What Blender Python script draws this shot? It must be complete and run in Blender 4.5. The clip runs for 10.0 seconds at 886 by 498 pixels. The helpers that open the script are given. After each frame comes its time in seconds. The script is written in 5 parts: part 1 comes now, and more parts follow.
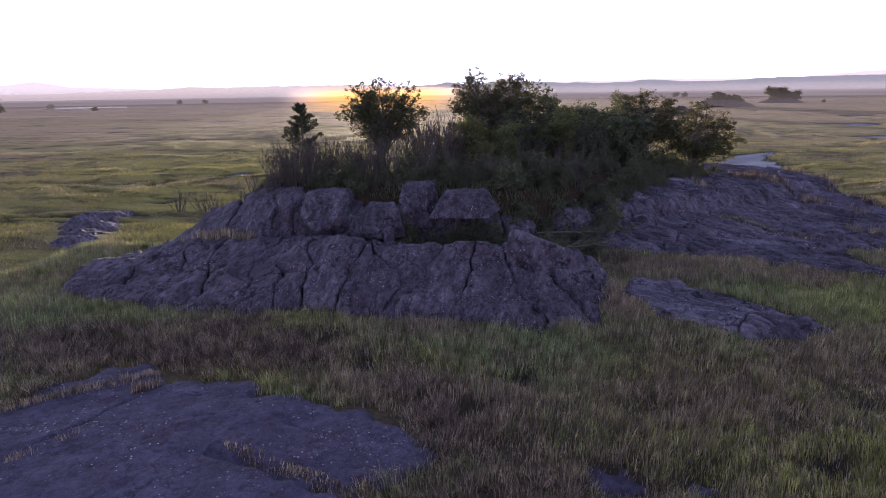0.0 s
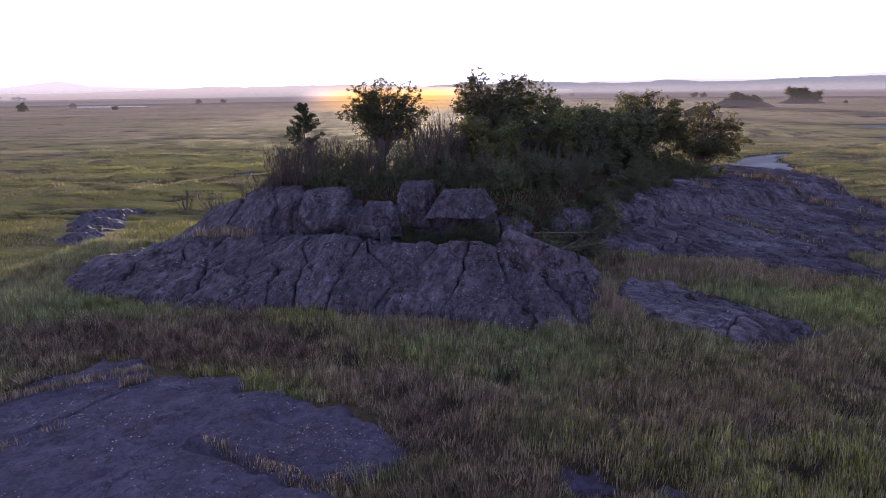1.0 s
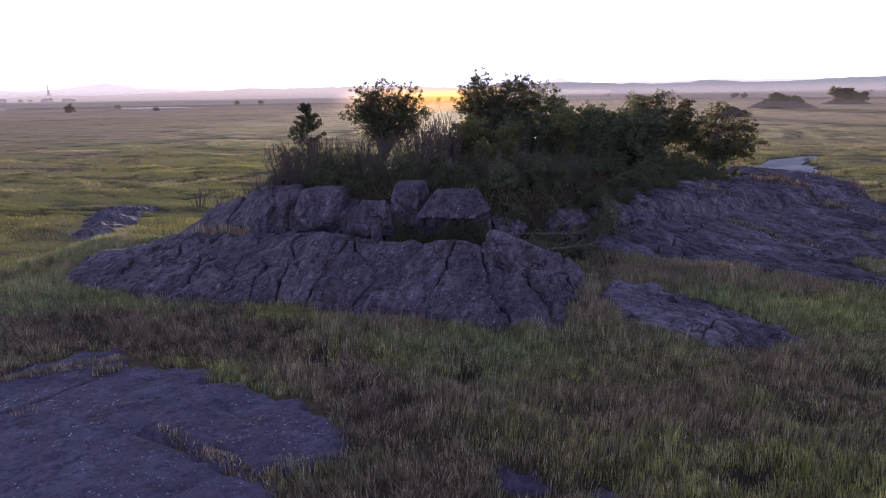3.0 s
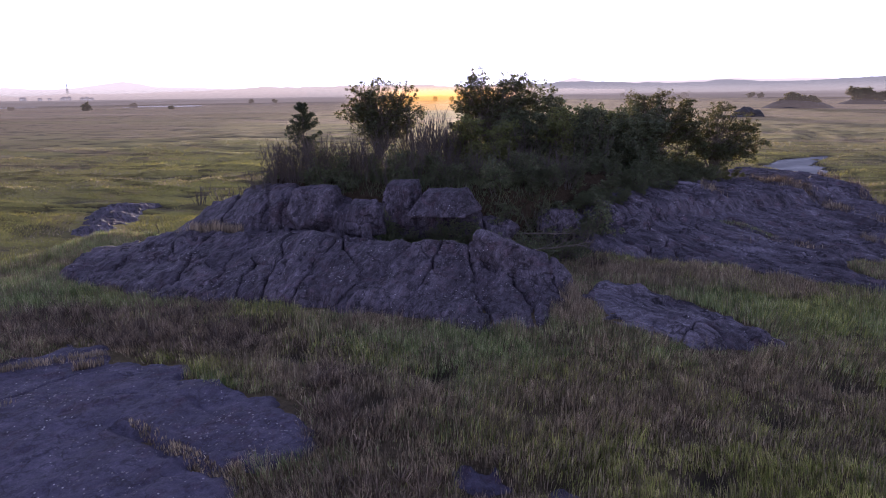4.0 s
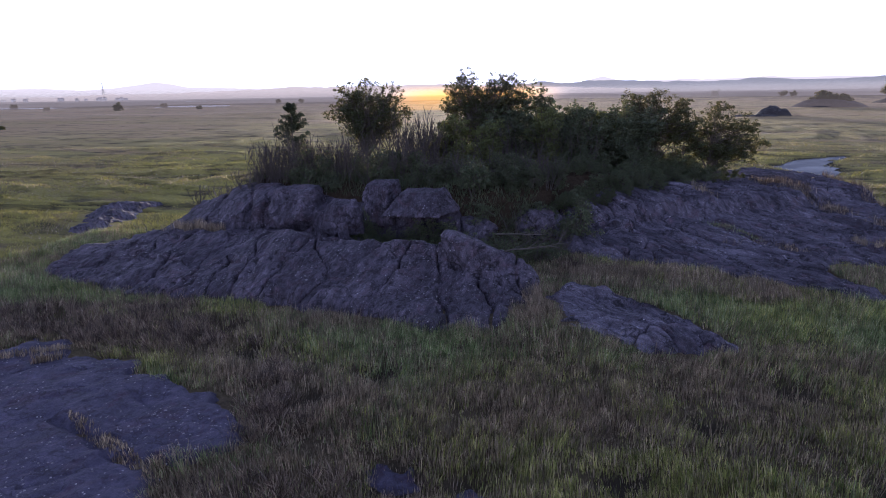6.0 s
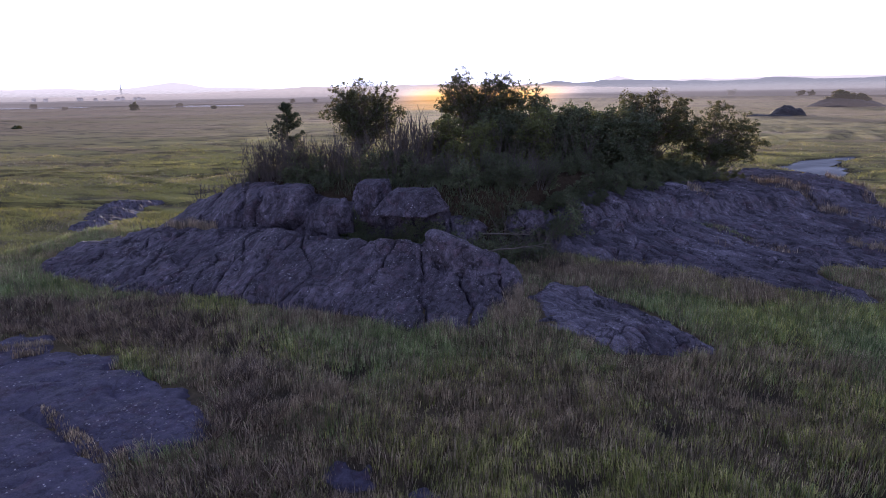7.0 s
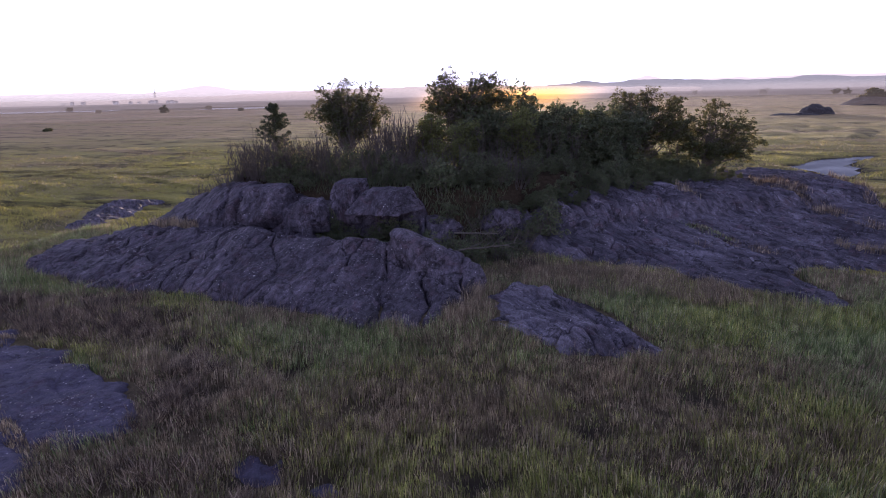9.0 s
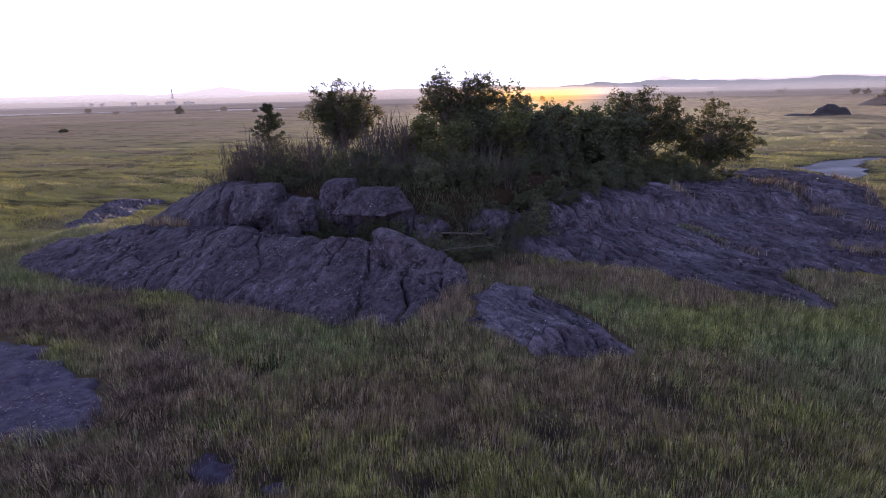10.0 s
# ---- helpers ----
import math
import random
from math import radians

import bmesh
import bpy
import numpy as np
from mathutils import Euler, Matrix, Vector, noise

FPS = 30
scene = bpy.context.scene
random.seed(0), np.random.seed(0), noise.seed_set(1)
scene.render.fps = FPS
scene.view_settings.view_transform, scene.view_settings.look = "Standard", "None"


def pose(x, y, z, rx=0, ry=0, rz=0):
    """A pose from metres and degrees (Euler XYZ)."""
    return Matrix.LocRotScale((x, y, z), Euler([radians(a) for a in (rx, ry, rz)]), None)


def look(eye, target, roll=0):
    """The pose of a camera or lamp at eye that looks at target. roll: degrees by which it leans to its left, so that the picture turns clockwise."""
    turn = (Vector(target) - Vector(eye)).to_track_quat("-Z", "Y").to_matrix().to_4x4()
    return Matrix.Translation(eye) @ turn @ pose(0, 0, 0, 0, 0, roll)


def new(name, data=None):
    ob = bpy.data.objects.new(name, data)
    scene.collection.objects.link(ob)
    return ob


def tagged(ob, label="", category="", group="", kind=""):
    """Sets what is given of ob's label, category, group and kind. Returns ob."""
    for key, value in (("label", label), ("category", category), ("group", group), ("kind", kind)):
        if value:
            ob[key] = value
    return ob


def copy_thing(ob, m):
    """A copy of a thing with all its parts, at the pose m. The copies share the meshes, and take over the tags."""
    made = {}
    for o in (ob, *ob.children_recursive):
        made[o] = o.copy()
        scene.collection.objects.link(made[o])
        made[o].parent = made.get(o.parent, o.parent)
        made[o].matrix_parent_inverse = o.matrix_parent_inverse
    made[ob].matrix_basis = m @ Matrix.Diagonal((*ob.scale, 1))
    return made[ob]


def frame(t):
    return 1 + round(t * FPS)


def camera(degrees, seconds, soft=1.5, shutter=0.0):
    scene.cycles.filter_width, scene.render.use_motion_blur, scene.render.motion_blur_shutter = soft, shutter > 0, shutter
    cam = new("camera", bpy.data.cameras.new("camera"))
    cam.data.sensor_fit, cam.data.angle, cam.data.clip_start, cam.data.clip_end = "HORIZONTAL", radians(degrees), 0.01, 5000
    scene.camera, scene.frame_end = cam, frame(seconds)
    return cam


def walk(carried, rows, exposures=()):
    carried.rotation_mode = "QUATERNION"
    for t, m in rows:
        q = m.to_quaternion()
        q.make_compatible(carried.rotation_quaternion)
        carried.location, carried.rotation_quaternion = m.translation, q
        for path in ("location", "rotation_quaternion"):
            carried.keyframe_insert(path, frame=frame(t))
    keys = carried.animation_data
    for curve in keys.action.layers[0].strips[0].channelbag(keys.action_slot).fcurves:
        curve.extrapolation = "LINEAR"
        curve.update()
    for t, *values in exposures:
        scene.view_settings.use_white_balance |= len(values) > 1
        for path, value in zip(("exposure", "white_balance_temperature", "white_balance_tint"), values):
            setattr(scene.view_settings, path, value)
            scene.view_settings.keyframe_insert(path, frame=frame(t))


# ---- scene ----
cam = camera(73.5, 10.0, soft=1.0)
PATH = [
    (0, (2.319, -0.189, 6.768), (2.12, 1.734, 6.258), -0.8),
    (0.5, (2.697, -0.198, 6.774), (2.473, 1.723, 6.263), -0.7),
    (1, (3.099, -0.193, 6.775), (2.848, 1.724, 6.265), -0.7),
    (1.5, (3.525, -0.173, 6.761), (3.245, 1.74, 6.251), -0.7),
    (2, (3.965, -0.14, 6.747), (3.656, 1.769, 6.238), -0.7),
    (2.5, (4.397, -0.099, 6.714), (4.059, 1.806, 6.208), -0.8),
    (4, (5.727, 0.119, 6.717), (5.322, 2.011, 6.209), -0.7),
    (4.5, (6.224, 0.209, 6.729), (5.798, 2.096, 6.221), -0.8),
    (5, (6.705, 0.294, 6.731), (6.26, 2.177, 6.223), -0.9),
    (5.5, (7.22, 0.407, 6.737), (6.753, 2.284, 6.229), -0.9),
    (7, (8.735, 0.729, 6.723), (8.202, 2.588, 6.214), -0.9),
    (7.5, (9.262, 0.877, 6.705), (8.707, 2.73, 6.197), -1.0),
    (8, (9.777, 1.03, 6.669), (9.201, 2.877, 6.162), -1.1),
    (8.5, (10.296, 1.188, 6.64), (9.699, 3.028, 6.136), -1.2),
    (9, (10.814, 1.37, 6.607), (10.195, 3.204, 6.103), -1.3),
    (9.5, (11.316, 1.561, 6.559), (10.676, 3.389, 6.059), -1.4),
    (10, (11.833, 1.765, 6.534), (11.17, 3.584, 6.034), -1.4),
]
walk(cam, [(t, look(eye, target, roll)) for t, eye, target, roll in PATH], [(0.0, 2.67, 5430, 14), (4.8, 2.67, 5430, 14), (5.4, 2.57, 5030, 5), (5.7, 2.57, 5030, 5), (6.7, 2.65, 5250, 11), (7.1, 2.60, 5100, 7), (7.4, 2.55, 4950, 3), (7.7, 2.65, 5250, 10), (8.1, 2.67, 5430, 14)])

# ---- light ----
SUN_AZ = math.atan2(-0.195, 0.981)      # seen from above, from +y towards +x
SUN_EL = radians(1.0)
world = bpy.data.worlds.new("dawn_sky")
scene.world = world
world.use_nodes = True
wn = world.node_tree
sky = wn.nodes.new("ShaderNodeTexSky")
sky.sky_type, sky.sun_disc = "NISHITA", False
sky.sun_elevation, sky.sun_rotation = SUN_EL, SUN_AZ
sky.air_density, sky.dust_density, sky.ozone_density = 1.0, 0.7, 1.0
wn.nodes["Background"].inputs["Strength"].default_value = 0.15
pale = wn.nodes.new("ShaderNodeHueSaturation")          # thin bright haze takes the colour out of the sky
pale.inputs["Saturation"].default_value = 0.34
wn.links.new(sky.outputs[0], pale.inputs["Color"])
veil = wn.nodes.new("ShaderNodeMix")
veil.data_type, veil.blend_type, veil.clamp_result = "RGBA", "MULTIPLY", False
veil.inputs[0].default_value, veil.inputs[7].default_value = 1.0, (1.06, 0.97, 1.30, 1)
level = wn.nodes.new("ShaderNodeMix")                   # the haze levels out the brightest part round the sun
level.data_type, level.blend_type = "RGBA", "DARKEN"
level.inputs[0].default_value, level.inputs[7].default_value = 1.0, (2.3, 2.2, 2.0, 1)
wn.links.new(pale.outputs[0], level.inputs[6])
wn.links.new(level.outputs[2], veil.inputs[6])
wn.links.new(veil.outputs[2], wn.nodes["Background"].inputs["Color"])

sun_data = bpy.data.lights.new("sun", "SUN")
sun_data.energy, sun_data.angle, sun_data.color = 2.0, radians(0.5), (1.0, 0.72, 0.42)
sun = new("sun", sun_data)
to_sun = Vector((math.sin(SUN_AZ) * math.cos(SUN_EL), math.cos(SUN_AZ) * math.cos(SUN_EL), math.sin(SUN_EL)))
sun.matrix_world = look(to_sun * 100, (0, 0, 0))


# ---- materials ----
def shader(name):
    m = bpy.data.materials.new(name)
    m.use_nodes = True
    m.node_tree.nodes.clear()
    return m, m.node_tree


def node(nt, kind, values=(), operation=None, interpolation=None, feature=None):
    n = nt.nodes.new("ShaderNode" + kind)
    if operation:
        n.operation = operation
    if feature:
        n.feature = feature
    if interpolation:
        n.interpolation_type = interpolation
    for key, v in dict(values).items():
        if isinstance(v, bpy.types.NodeSocket):
            nt.links.new(v, n.inputs[key])
        else:
            n.inputs[key].default_value = v
    return n


def ramp(nt, fac, stops):
    n = nt.nodes.new("ShaderNodeValToRGB")
    nt.links.new(fac, n.inputs[0])
    e = n.color_ramp.elements
    while len(e) < len(stops):
        e.new(0.5)
    for el, (pos, col) in zip(e, stops):
        el.position, el.color = pos, (*col, 1)
    return n.outputs[0]


def mixed(nt, fac, a, b, blend="MIX"):
    n = nt.nodes.new("ShaderNodeMix")
    n.data_type, n.blend_type = "RGBA", blend
    for sock, v in ((n.inputs[0], fac), (n.inputs[6], a), (n.inputs[7], b)):
        if isinstance(v, bpy.types.NodeSocket):
            nt.links.new(v, sock)
        else:
            sock.default_value = v if isinstance(v, float) else (*v, 1)
    return n.outputs[2]


def place(nt, scale=(1, 1, 1), turn=0.0):
    g = node(nt, "NewGeometry")
    turned = node(nt, "Mapping", {"Vector": g.outputs["Position"], "Rotation": (0, 0, radians(turn))})
    return node(nt, "Mapping", {"Vector": turned.outputs[0], "Scale": scale}).outputs[0]


def fbm(nt, vec, scale, detail=4.0, rough=0.55, warp=0.0):
    return node(nt, "TexNoise", {"Vector": vec, "Scale": scale, "Detail": detail, "Roughness": rough, "Distortion": warp}).outputs[0]


def finish(nt, bsdf):
    nt.links.new(bsdf, node(nt, "OutputMaterial").inputs[0])


def rock_material(name, dark, mid, light, stretch=(1, 1, 1), turn=0.0, relief_size=0.10, seams=0.4, mottle=1.0):
    m, nt = shader(name)
    p = place(nt)
    q = place(nt, stretch, turn)
    big = fbm(nt, p, 0.45, 5, 0.6, 0.4)
    col = ramp(nt, big, ((0.3, dark), (0.52, mid), (0.75, light)))
    streak = fbm(nt, q, 1.6, 7, 0.7)
    col = mixed(nt, 0.6, col, ramp(nt, streak, ((0.32, dark), (0.5, mid), (0.68, light))))
    stain = ramp(nt, fbm(nt, p, 1.3, 4, 0.7, 1.0), ((0.52, (0, 0, 0)), (0.70, (0.8, 0.8, 0.8))))
    col = mixed(nt, stain, col, tuple(c * f for c, f in zip(mid, (0.95, 0.68, 0.66))))
    black = ramp(nt, fbm(nt, p, 3.1, 6, 0.8), ((0.56, (0, 0, 0)), (0.70, (0.8, 0.8, 0.8))))
    col = mixed(nt, black, col, tuple(c * 0.45 for c in dark))
    bent = node(nt, "VectorMath", {0: q, 1: node(nt, "TexNoise", {"Vector": p, "Scale": 1.6, "Detail": 3.0}).outputs[1]}, operation="ADD").outputs[0]
    seam = node(nt, "TexVoronoi", {"Vector": bent, "Scale": 1.5}, feature="DISTANCE_TO_EDGE").outputs["Distance"]
    thin = mixed(nt, 1.0, ramp(nt, seam, ((0.014, (min(1.0, 1.7 * seams),) * 3), (0.040, (0, 0, 0)))), ramp(nt, fbm(nt, p, 0.7, 3), ((0.38, (0, 0, 0)), (0.5, (1, 1, 1)))), "MULTIPLY")
    col = mixed(nt, thin, col, tuple(c * 0.35 for c in dark))
    spots = node(nt, "TexVoronoi", {"Vector": p, "Scale": 6.5, "Randomness": 1.0}).outputs["Distance"]
    lich = ramp(nt, spots, ((0.09, (1, 1, 1)), (0.15, (0, 0, 0))))
    gate = ramp(nt, fbm(nt, p, 0.9, 3), ((0.45, (0, 0, 0)), (0.6, (0.8, 0.8, 0.8))))
    col = mixed(nt, mixed(nt, 1.0, lich, gate, "MULTIPLY"), col, (0.46, 0.45, 0.47))
    pits = node(nt, "TexVoronoi", {"Vector": bent, "Scale": 3.4}).outputs["Distance"]
    col = mixed(nt, mixed(nt, 1.0, ramp(nt, pits, ((0.08, (0.85, 0.85, 0.85)), (0.17, (0, 0, 0)))), ramp(nt, fbm(nt, p, 1.1, 3), ((0.45, (0, 0, 0)), (0.6, (1, 1, 1)))), "MULTIPLY"), col, tuple(c * 0.4 for c in dark))
    small = node(nt, "TexVoronoi", {"Vector": bent, "Scale": 8.5}).outputs["Distance"]
    col = mixed(nt, mixed(nt, mottle, (0.0, 0.0, 0.0), mixed(nt, 1.0, ramp(nt, small, ((0.14, (0.85, 0.85, 0.85)), (0.26, (0, 0, 0)))), ramp(nt, fbm(nt, p, 1.7, 3), ((0.40, (0, 0, 0)), (0.58, (1, 1, 1)))), "MULTIPLY")), col, tuple(c * 0.5 for c in dark))
    grain = fbm(nt, p, 30, 5, 0.8)
    col = mixed(nt, 1.0, col, ramp(nt, grain, ((0.34, (1 - 0.5 * mottle,) * 3), (0.5, (1, 1, 1)), (0.66, (1 + 0.6 * mottle,) * 3))), "MULTIPLY")
    col = mixed(nt, 1.0, col, ramp(nt, fbm(nt, q, 7, 5, 0.78), ((0.34, (1 - 0.62 * mottle,) * 3), (0.5, (1, 1, 1)), (0.66, (1 + 0.7 * mottle,) * 3))), "MULTIPLY")
    relief = node(nt, "Math", {0: fbm(nt, q, 3.0, 7, 0.62), 1: node(nt, "Math", {0: grain, 1: 0.18}, operation="MULTIPLY").outputs[0]}, operation="ADD").outputs[0]
    crack = node(nt, "MapRange", {0: seam, 1: 0.0, 2: 0.04, 3: -0.4 * seams, 4: 0.0}).outputs[0]
    relief = node(nt, "Math", {0: relief, 1: crack}, operation="ADD").outputs[0]
    bump = node(nt, "Bump", {"Height": relief, "Strength": 1.0, "Distance": relief_size}).outputs[0]
    b = node(nt, "BsdfPrincipled", {"Base Color": col, "Roughness": 0.8, "Normal": bump, "Specular IOR Level": 0.3})
    finish(nt, b.outputs[0])
    return m


def leaf_material(name, cols, through_col, share=0.45, patch=0.6, tuft=0.0):
    m, nt = shader(name)
    isl = node(nt, "NewGeometry").outputs["Random Per Island"]
    n = len(cols)
    col = ramp(nt, isl, [(i / (n - 1), c) for i, c in enumerate(cols)])
    var = ramp(nt, fbm(nt, place(nt), patch, 3), ((0.3, (0.6, 0.6, 0.6)), (0.7, (1.35, 1.3, 1.2))))
    col = mixed(nt, 1.0, col, var, "MULTIPLY")
    if tuft:
        col = mixed(nt, 1.0, col, ramp(nt, fbm(nt, place(nt, (1, 1, 0.2)), tuft, 2), ((0.36, (0.42, 0.42, 0.44)), (0.64, (1.75, 1.7, 1.6)))), "MULTIPLY")
    d = node(nt, "BsdfDiffuse", {"Color": col})
    t = node(nt, "BsdfTranslucent", {"Color": mixed(nt, 0.6, col, through_col)})
    g = node(nt, "BsdfGlossy", {"Color": (0.8, 0.8, 0.8, 1), "Roughness": 0.45})
    s = node(nt, "MixShader", {0: share, 1: d.outputs[0], 2: t.outputs[0]})
    s = node(nt, "MixShader", {0: 0.03, 1: s.outputs[0], 2: g.outputs[0]})
    finish(nt, s.outputs[0])
    return m


def bark_material(name, a, b):
    m, nt = shader(name)
    f = fbm(nt, place(nt, (1, 1, 0.25)), 18, 5, 0.7)
    col = ramp(nt, f, ((0.3, a), (0.7, b)))
    bump = node(nt, "Bump", {"Height": f, "Strength": 0.6, "Distance": 0.02}).outputs[0]
    finish(nt, node(nt, "BsdfPrincipled", {"Base Color": col, "Roughness": 0.9, "Normal": bump}).outputs[0])
    return m


def ground_material():
    m, nt = shader("marsh_ground")
    p = place(nt)
    wide = place(nt, (0.35, 1.0, 1.0), 8)
    peat_and_shade, straw, olive, yellow, tan = (0.045, 0.038, 0.028), (0.34, 0.25, 0.145), (0.235, 0.225, 0.066), (0.37, 0.34, 0.09), (0.45, 0.325, 0.20)
    where = node(nt, "NewGeometry").outputs["Position"]
    midn = fbm(nt, wide, 0.16, 6, 0.62, 0.8)
    lush = ramp(nt, midn, ((0.30, straw), (0.46, olive), (0.62, yellow), (0.76, olive)))
    dry = ramp(nt, fbm(nt, wide, 0.05, 6, 0.65, 0.6), ((0.30, tan), (0.46, straw), (0.58, (0.33, 0.26, 0.13)), (0.72, straw)))
    off = node(nt, "VectorMath", {0: where, 1: (4.0, 30.0, 0.0)}, operation="DISTANCE").outputs["Value"]
    off = node(nt, "Math", {0: off, 1: node(nt, "Math", {0: fbm(nt, wide, 0.03, 4), 1: 70.0}, operation="MULTIPLY").outputs[0]}, operation="ADD").outputs[0]
    col = mixed(nt, node(nt, "MapRange", {0: off, 1: 45.0, 2: 170.0, 3: 0.0, 4: 1.0}).outputs[0], lush, dry)
    lines = ramp(nt, fbm(nt, wide, 0.42, 4, 0.55, 1.2), ((0.36, (1, 1, 1)), (0.43, (0, 0, 0))))
    col = mixed(nt, mixed(nt, 1.0, lines, (0.5, 0.5, 0.5), "MULTIPLY"), col, peat_and_shade)
    creeks = ramp(nt, fbm(nt, place(nt, (0.10, 0.5, 1.0), 5), 0.11, 5, 0.6, 0.5), ((0.482, (0, 0, 0)), (0.497, (0.6, 0.6, 0.6)), (0.503, (0.6, 0.6, 0.6)), (0.518, (0, 0, 0))))
    col = mixed(nt, creeks, col, (0.09, 0.075, 0.05))
    # dark soil tone along the edges that also paints their shadow lines
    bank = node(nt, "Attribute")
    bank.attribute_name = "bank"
    col = mixed(nt, bank.outputs["Fac"], col, peat_and_shade)
    fine = fbm(nt, p, 7, 6, 0.75)
    col = mixed(nt, 0.5, col, mixed(nt, 1.0, col, ramp(nt, fine, ((0.3, (0.35, 0.33, 0.3)), (0.7, (1.5, 1.45, 1.3)))), "MULTIPLY"))
    sep = node(nt, "SeparateXYZ", {0: node(nt, "NewGeometry").outputs["Position"]})
    away = node(nt, "VectorMath", {0: node(nt, "NewGeometry").outputs["Position"], 1: (4.0, 14.0, 0.0)}, operation="DISTANCE").outputs["Value"]
    away = node(nt, "Math", {0: away, 1: node(nt, "Math", {0: midn, 1: 16.0}, operation="MULTIPLY").outputs[0]}, operation="ADD").outputs[0]
    thatch = node(nt, "MapRange", {0: away, 1: 24.0, 2: 34.0, 3: 0.9, 4: 0.0}).outputs[0]
    col = mixed(nt, thatch, col, ramp(nt, fine, ((0.3, (0.045, 0.036, 0.026)), (0.7, (0.13, 0.10, 0.07)))))
    low = node(nt, "MapRange", {0: sep.outputs[2], 1: -0.02, 2: -0.16, 3: 0.0, 4: 1.0}).outputs[0]
    col = mixed(nt, low, col, peat_and_shade)
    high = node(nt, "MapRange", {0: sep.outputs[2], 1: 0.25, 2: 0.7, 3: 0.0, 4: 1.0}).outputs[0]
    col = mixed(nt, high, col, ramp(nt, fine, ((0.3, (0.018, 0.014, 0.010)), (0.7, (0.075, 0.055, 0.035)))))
    h = node(nt, "Math", {0: fbm(nt, wide, 1.1, 6, 0.65, 0.8), 1: node(nt, "Math", {0: fine, 1: 0.35}, operation="MULTIPLY").outputs[0]}, operation="ADD").outputs[0]
    bump = node(nt, "Bump", {"Height": h, "Strength": 0.9, "Distance": 0.35}).outputs[0]
    b = node(nt, "BsdfPrincipled", {"Base Color": col, "Roughness": 0.95, "Normal": bump, "Specular IOR Level": 0.1})
    finish(nt, b.outputs[0])
    return m


def water_material(name, least, most):
    """Shallow, slightly muddy water that mirrors the sky."""
    m, nt = shader(name)
    bump = node(nt, "Bump", {"Height": fbm(nt, place(nt), 1.5, 3), "Strength": 0.05, "Distance": 0.02}).outputs[0]
    mud = node(nt, "BsdfDiffuse", {"Color": (0.10, 0.10, 0.11, 1)})
    mirror = node(nt, "BsdfGlossy", {"Color": (0.8, 0.85, 0.9, 1), "Roughness": 0.07, "Normal": bump})
    share = node(nt, "MapRange", {0: fbm(nt, place(nt), 0.35, 4, 0.6), 1: 0.35, 2: 0.65, 3: least, 4: most}).outputs[0]
    finish(nt, node(nt, "MixShader", {0: share, 1: mud.outputs[0], 2: mirror.outputs[0]}).outputs[0])
    return m


def plain_material(name, a, b, scale, rough=0.85, glow=None, glow_strength=0.0):
    m, nt = shader(name)
    col = ramp(nt, fbm(nt, place(nt), scale, 5, 0.65), ((0.3, a), (0.7, b)))
    bs = node(nt, "BsdfPrincipled", {"Base Color": col, "Roughness": rough, "Specular IOR Level": 0.2})
    # emission that stands in for the haze in front of far things
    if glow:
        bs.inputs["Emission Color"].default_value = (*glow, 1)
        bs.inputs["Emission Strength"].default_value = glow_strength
    finish(nt, bs.outputs[0])
    return m


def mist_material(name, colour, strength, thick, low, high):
    """Low ground mist far away, painted as emission: it thins out towards its top, with an orange glow painted in front
    of the rising sun.
    """
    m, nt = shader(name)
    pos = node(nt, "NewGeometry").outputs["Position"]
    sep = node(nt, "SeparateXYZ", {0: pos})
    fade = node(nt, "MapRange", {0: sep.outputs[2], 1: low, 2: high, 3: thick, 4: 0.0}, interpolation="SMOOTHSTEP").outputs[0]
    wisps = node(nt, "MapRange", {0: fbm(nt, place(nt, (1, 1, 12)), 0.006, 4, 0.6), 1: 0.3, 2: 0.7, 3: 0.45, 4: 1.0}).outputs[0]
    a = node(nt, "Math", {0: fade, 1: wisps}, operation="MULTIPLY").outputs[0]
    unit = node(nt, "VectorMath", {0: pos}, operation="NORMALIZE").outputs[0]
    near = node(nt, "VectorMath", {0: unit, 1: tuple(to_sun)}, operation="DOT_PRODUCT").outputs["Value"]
    # orange glow round the sun's direction, painted into the emission
    sun_glow = node(nt, "MapRange", {0: near, 1: math.cos(radians(10)), 2: 1.0, 3: 0.0, 4: 1.0}, interpolation="SMOOTHERSTEP").outputs[0]
    power = node(nt, "MapRange", {0: sun_glow, 1: 0.0, 2: 1.0, 3: strength, 4: strength * 4.6}).outputs[0]
    e = node(nt, "Emission", {"Color": mixed(nt, sun_glow, colour, (1.0, 0.44, 0.10)), "Strength": power})
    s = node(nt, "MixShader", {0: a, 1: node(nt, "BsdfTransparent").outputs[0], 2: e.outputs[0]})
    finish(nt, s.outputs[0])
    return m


ROCK = rock_material("ledge_rock", (0.024, 0.020, 0.028), (0.067, 0.057, 0.077), (0.162, 0.142, 0.178), (1.0, 0.3, 0.6), 8)
ROCK_RIDGED = rock_material("ridged_ledge_rock", (0.030, 0.027, 0.038), (0.086, 0.076, 0.101), (0.195, 0.177, 0.222), (1.0, 0.14, 0.6), -48)
ROCK_FLAT = rock_material("flat_ledge_rock", (0.036, 0.032, 0.050), (0.058, 0.051, 0.084), (0.102, 0.092, 0.138), (1, 1, 1), 0, 0.05, 0.25, 0.5)
PEBBLE = plain_material("pale_stone_chips", (0.03, 0.028, 0.034), (0.36, 0.34, 0.37), 14)
GROUND = ground_material()
WATER = water_material("still_water", 0.03, 0.085)
FAR_WATER = water_material("far_water_seen_flat", 0.4, 0.6)
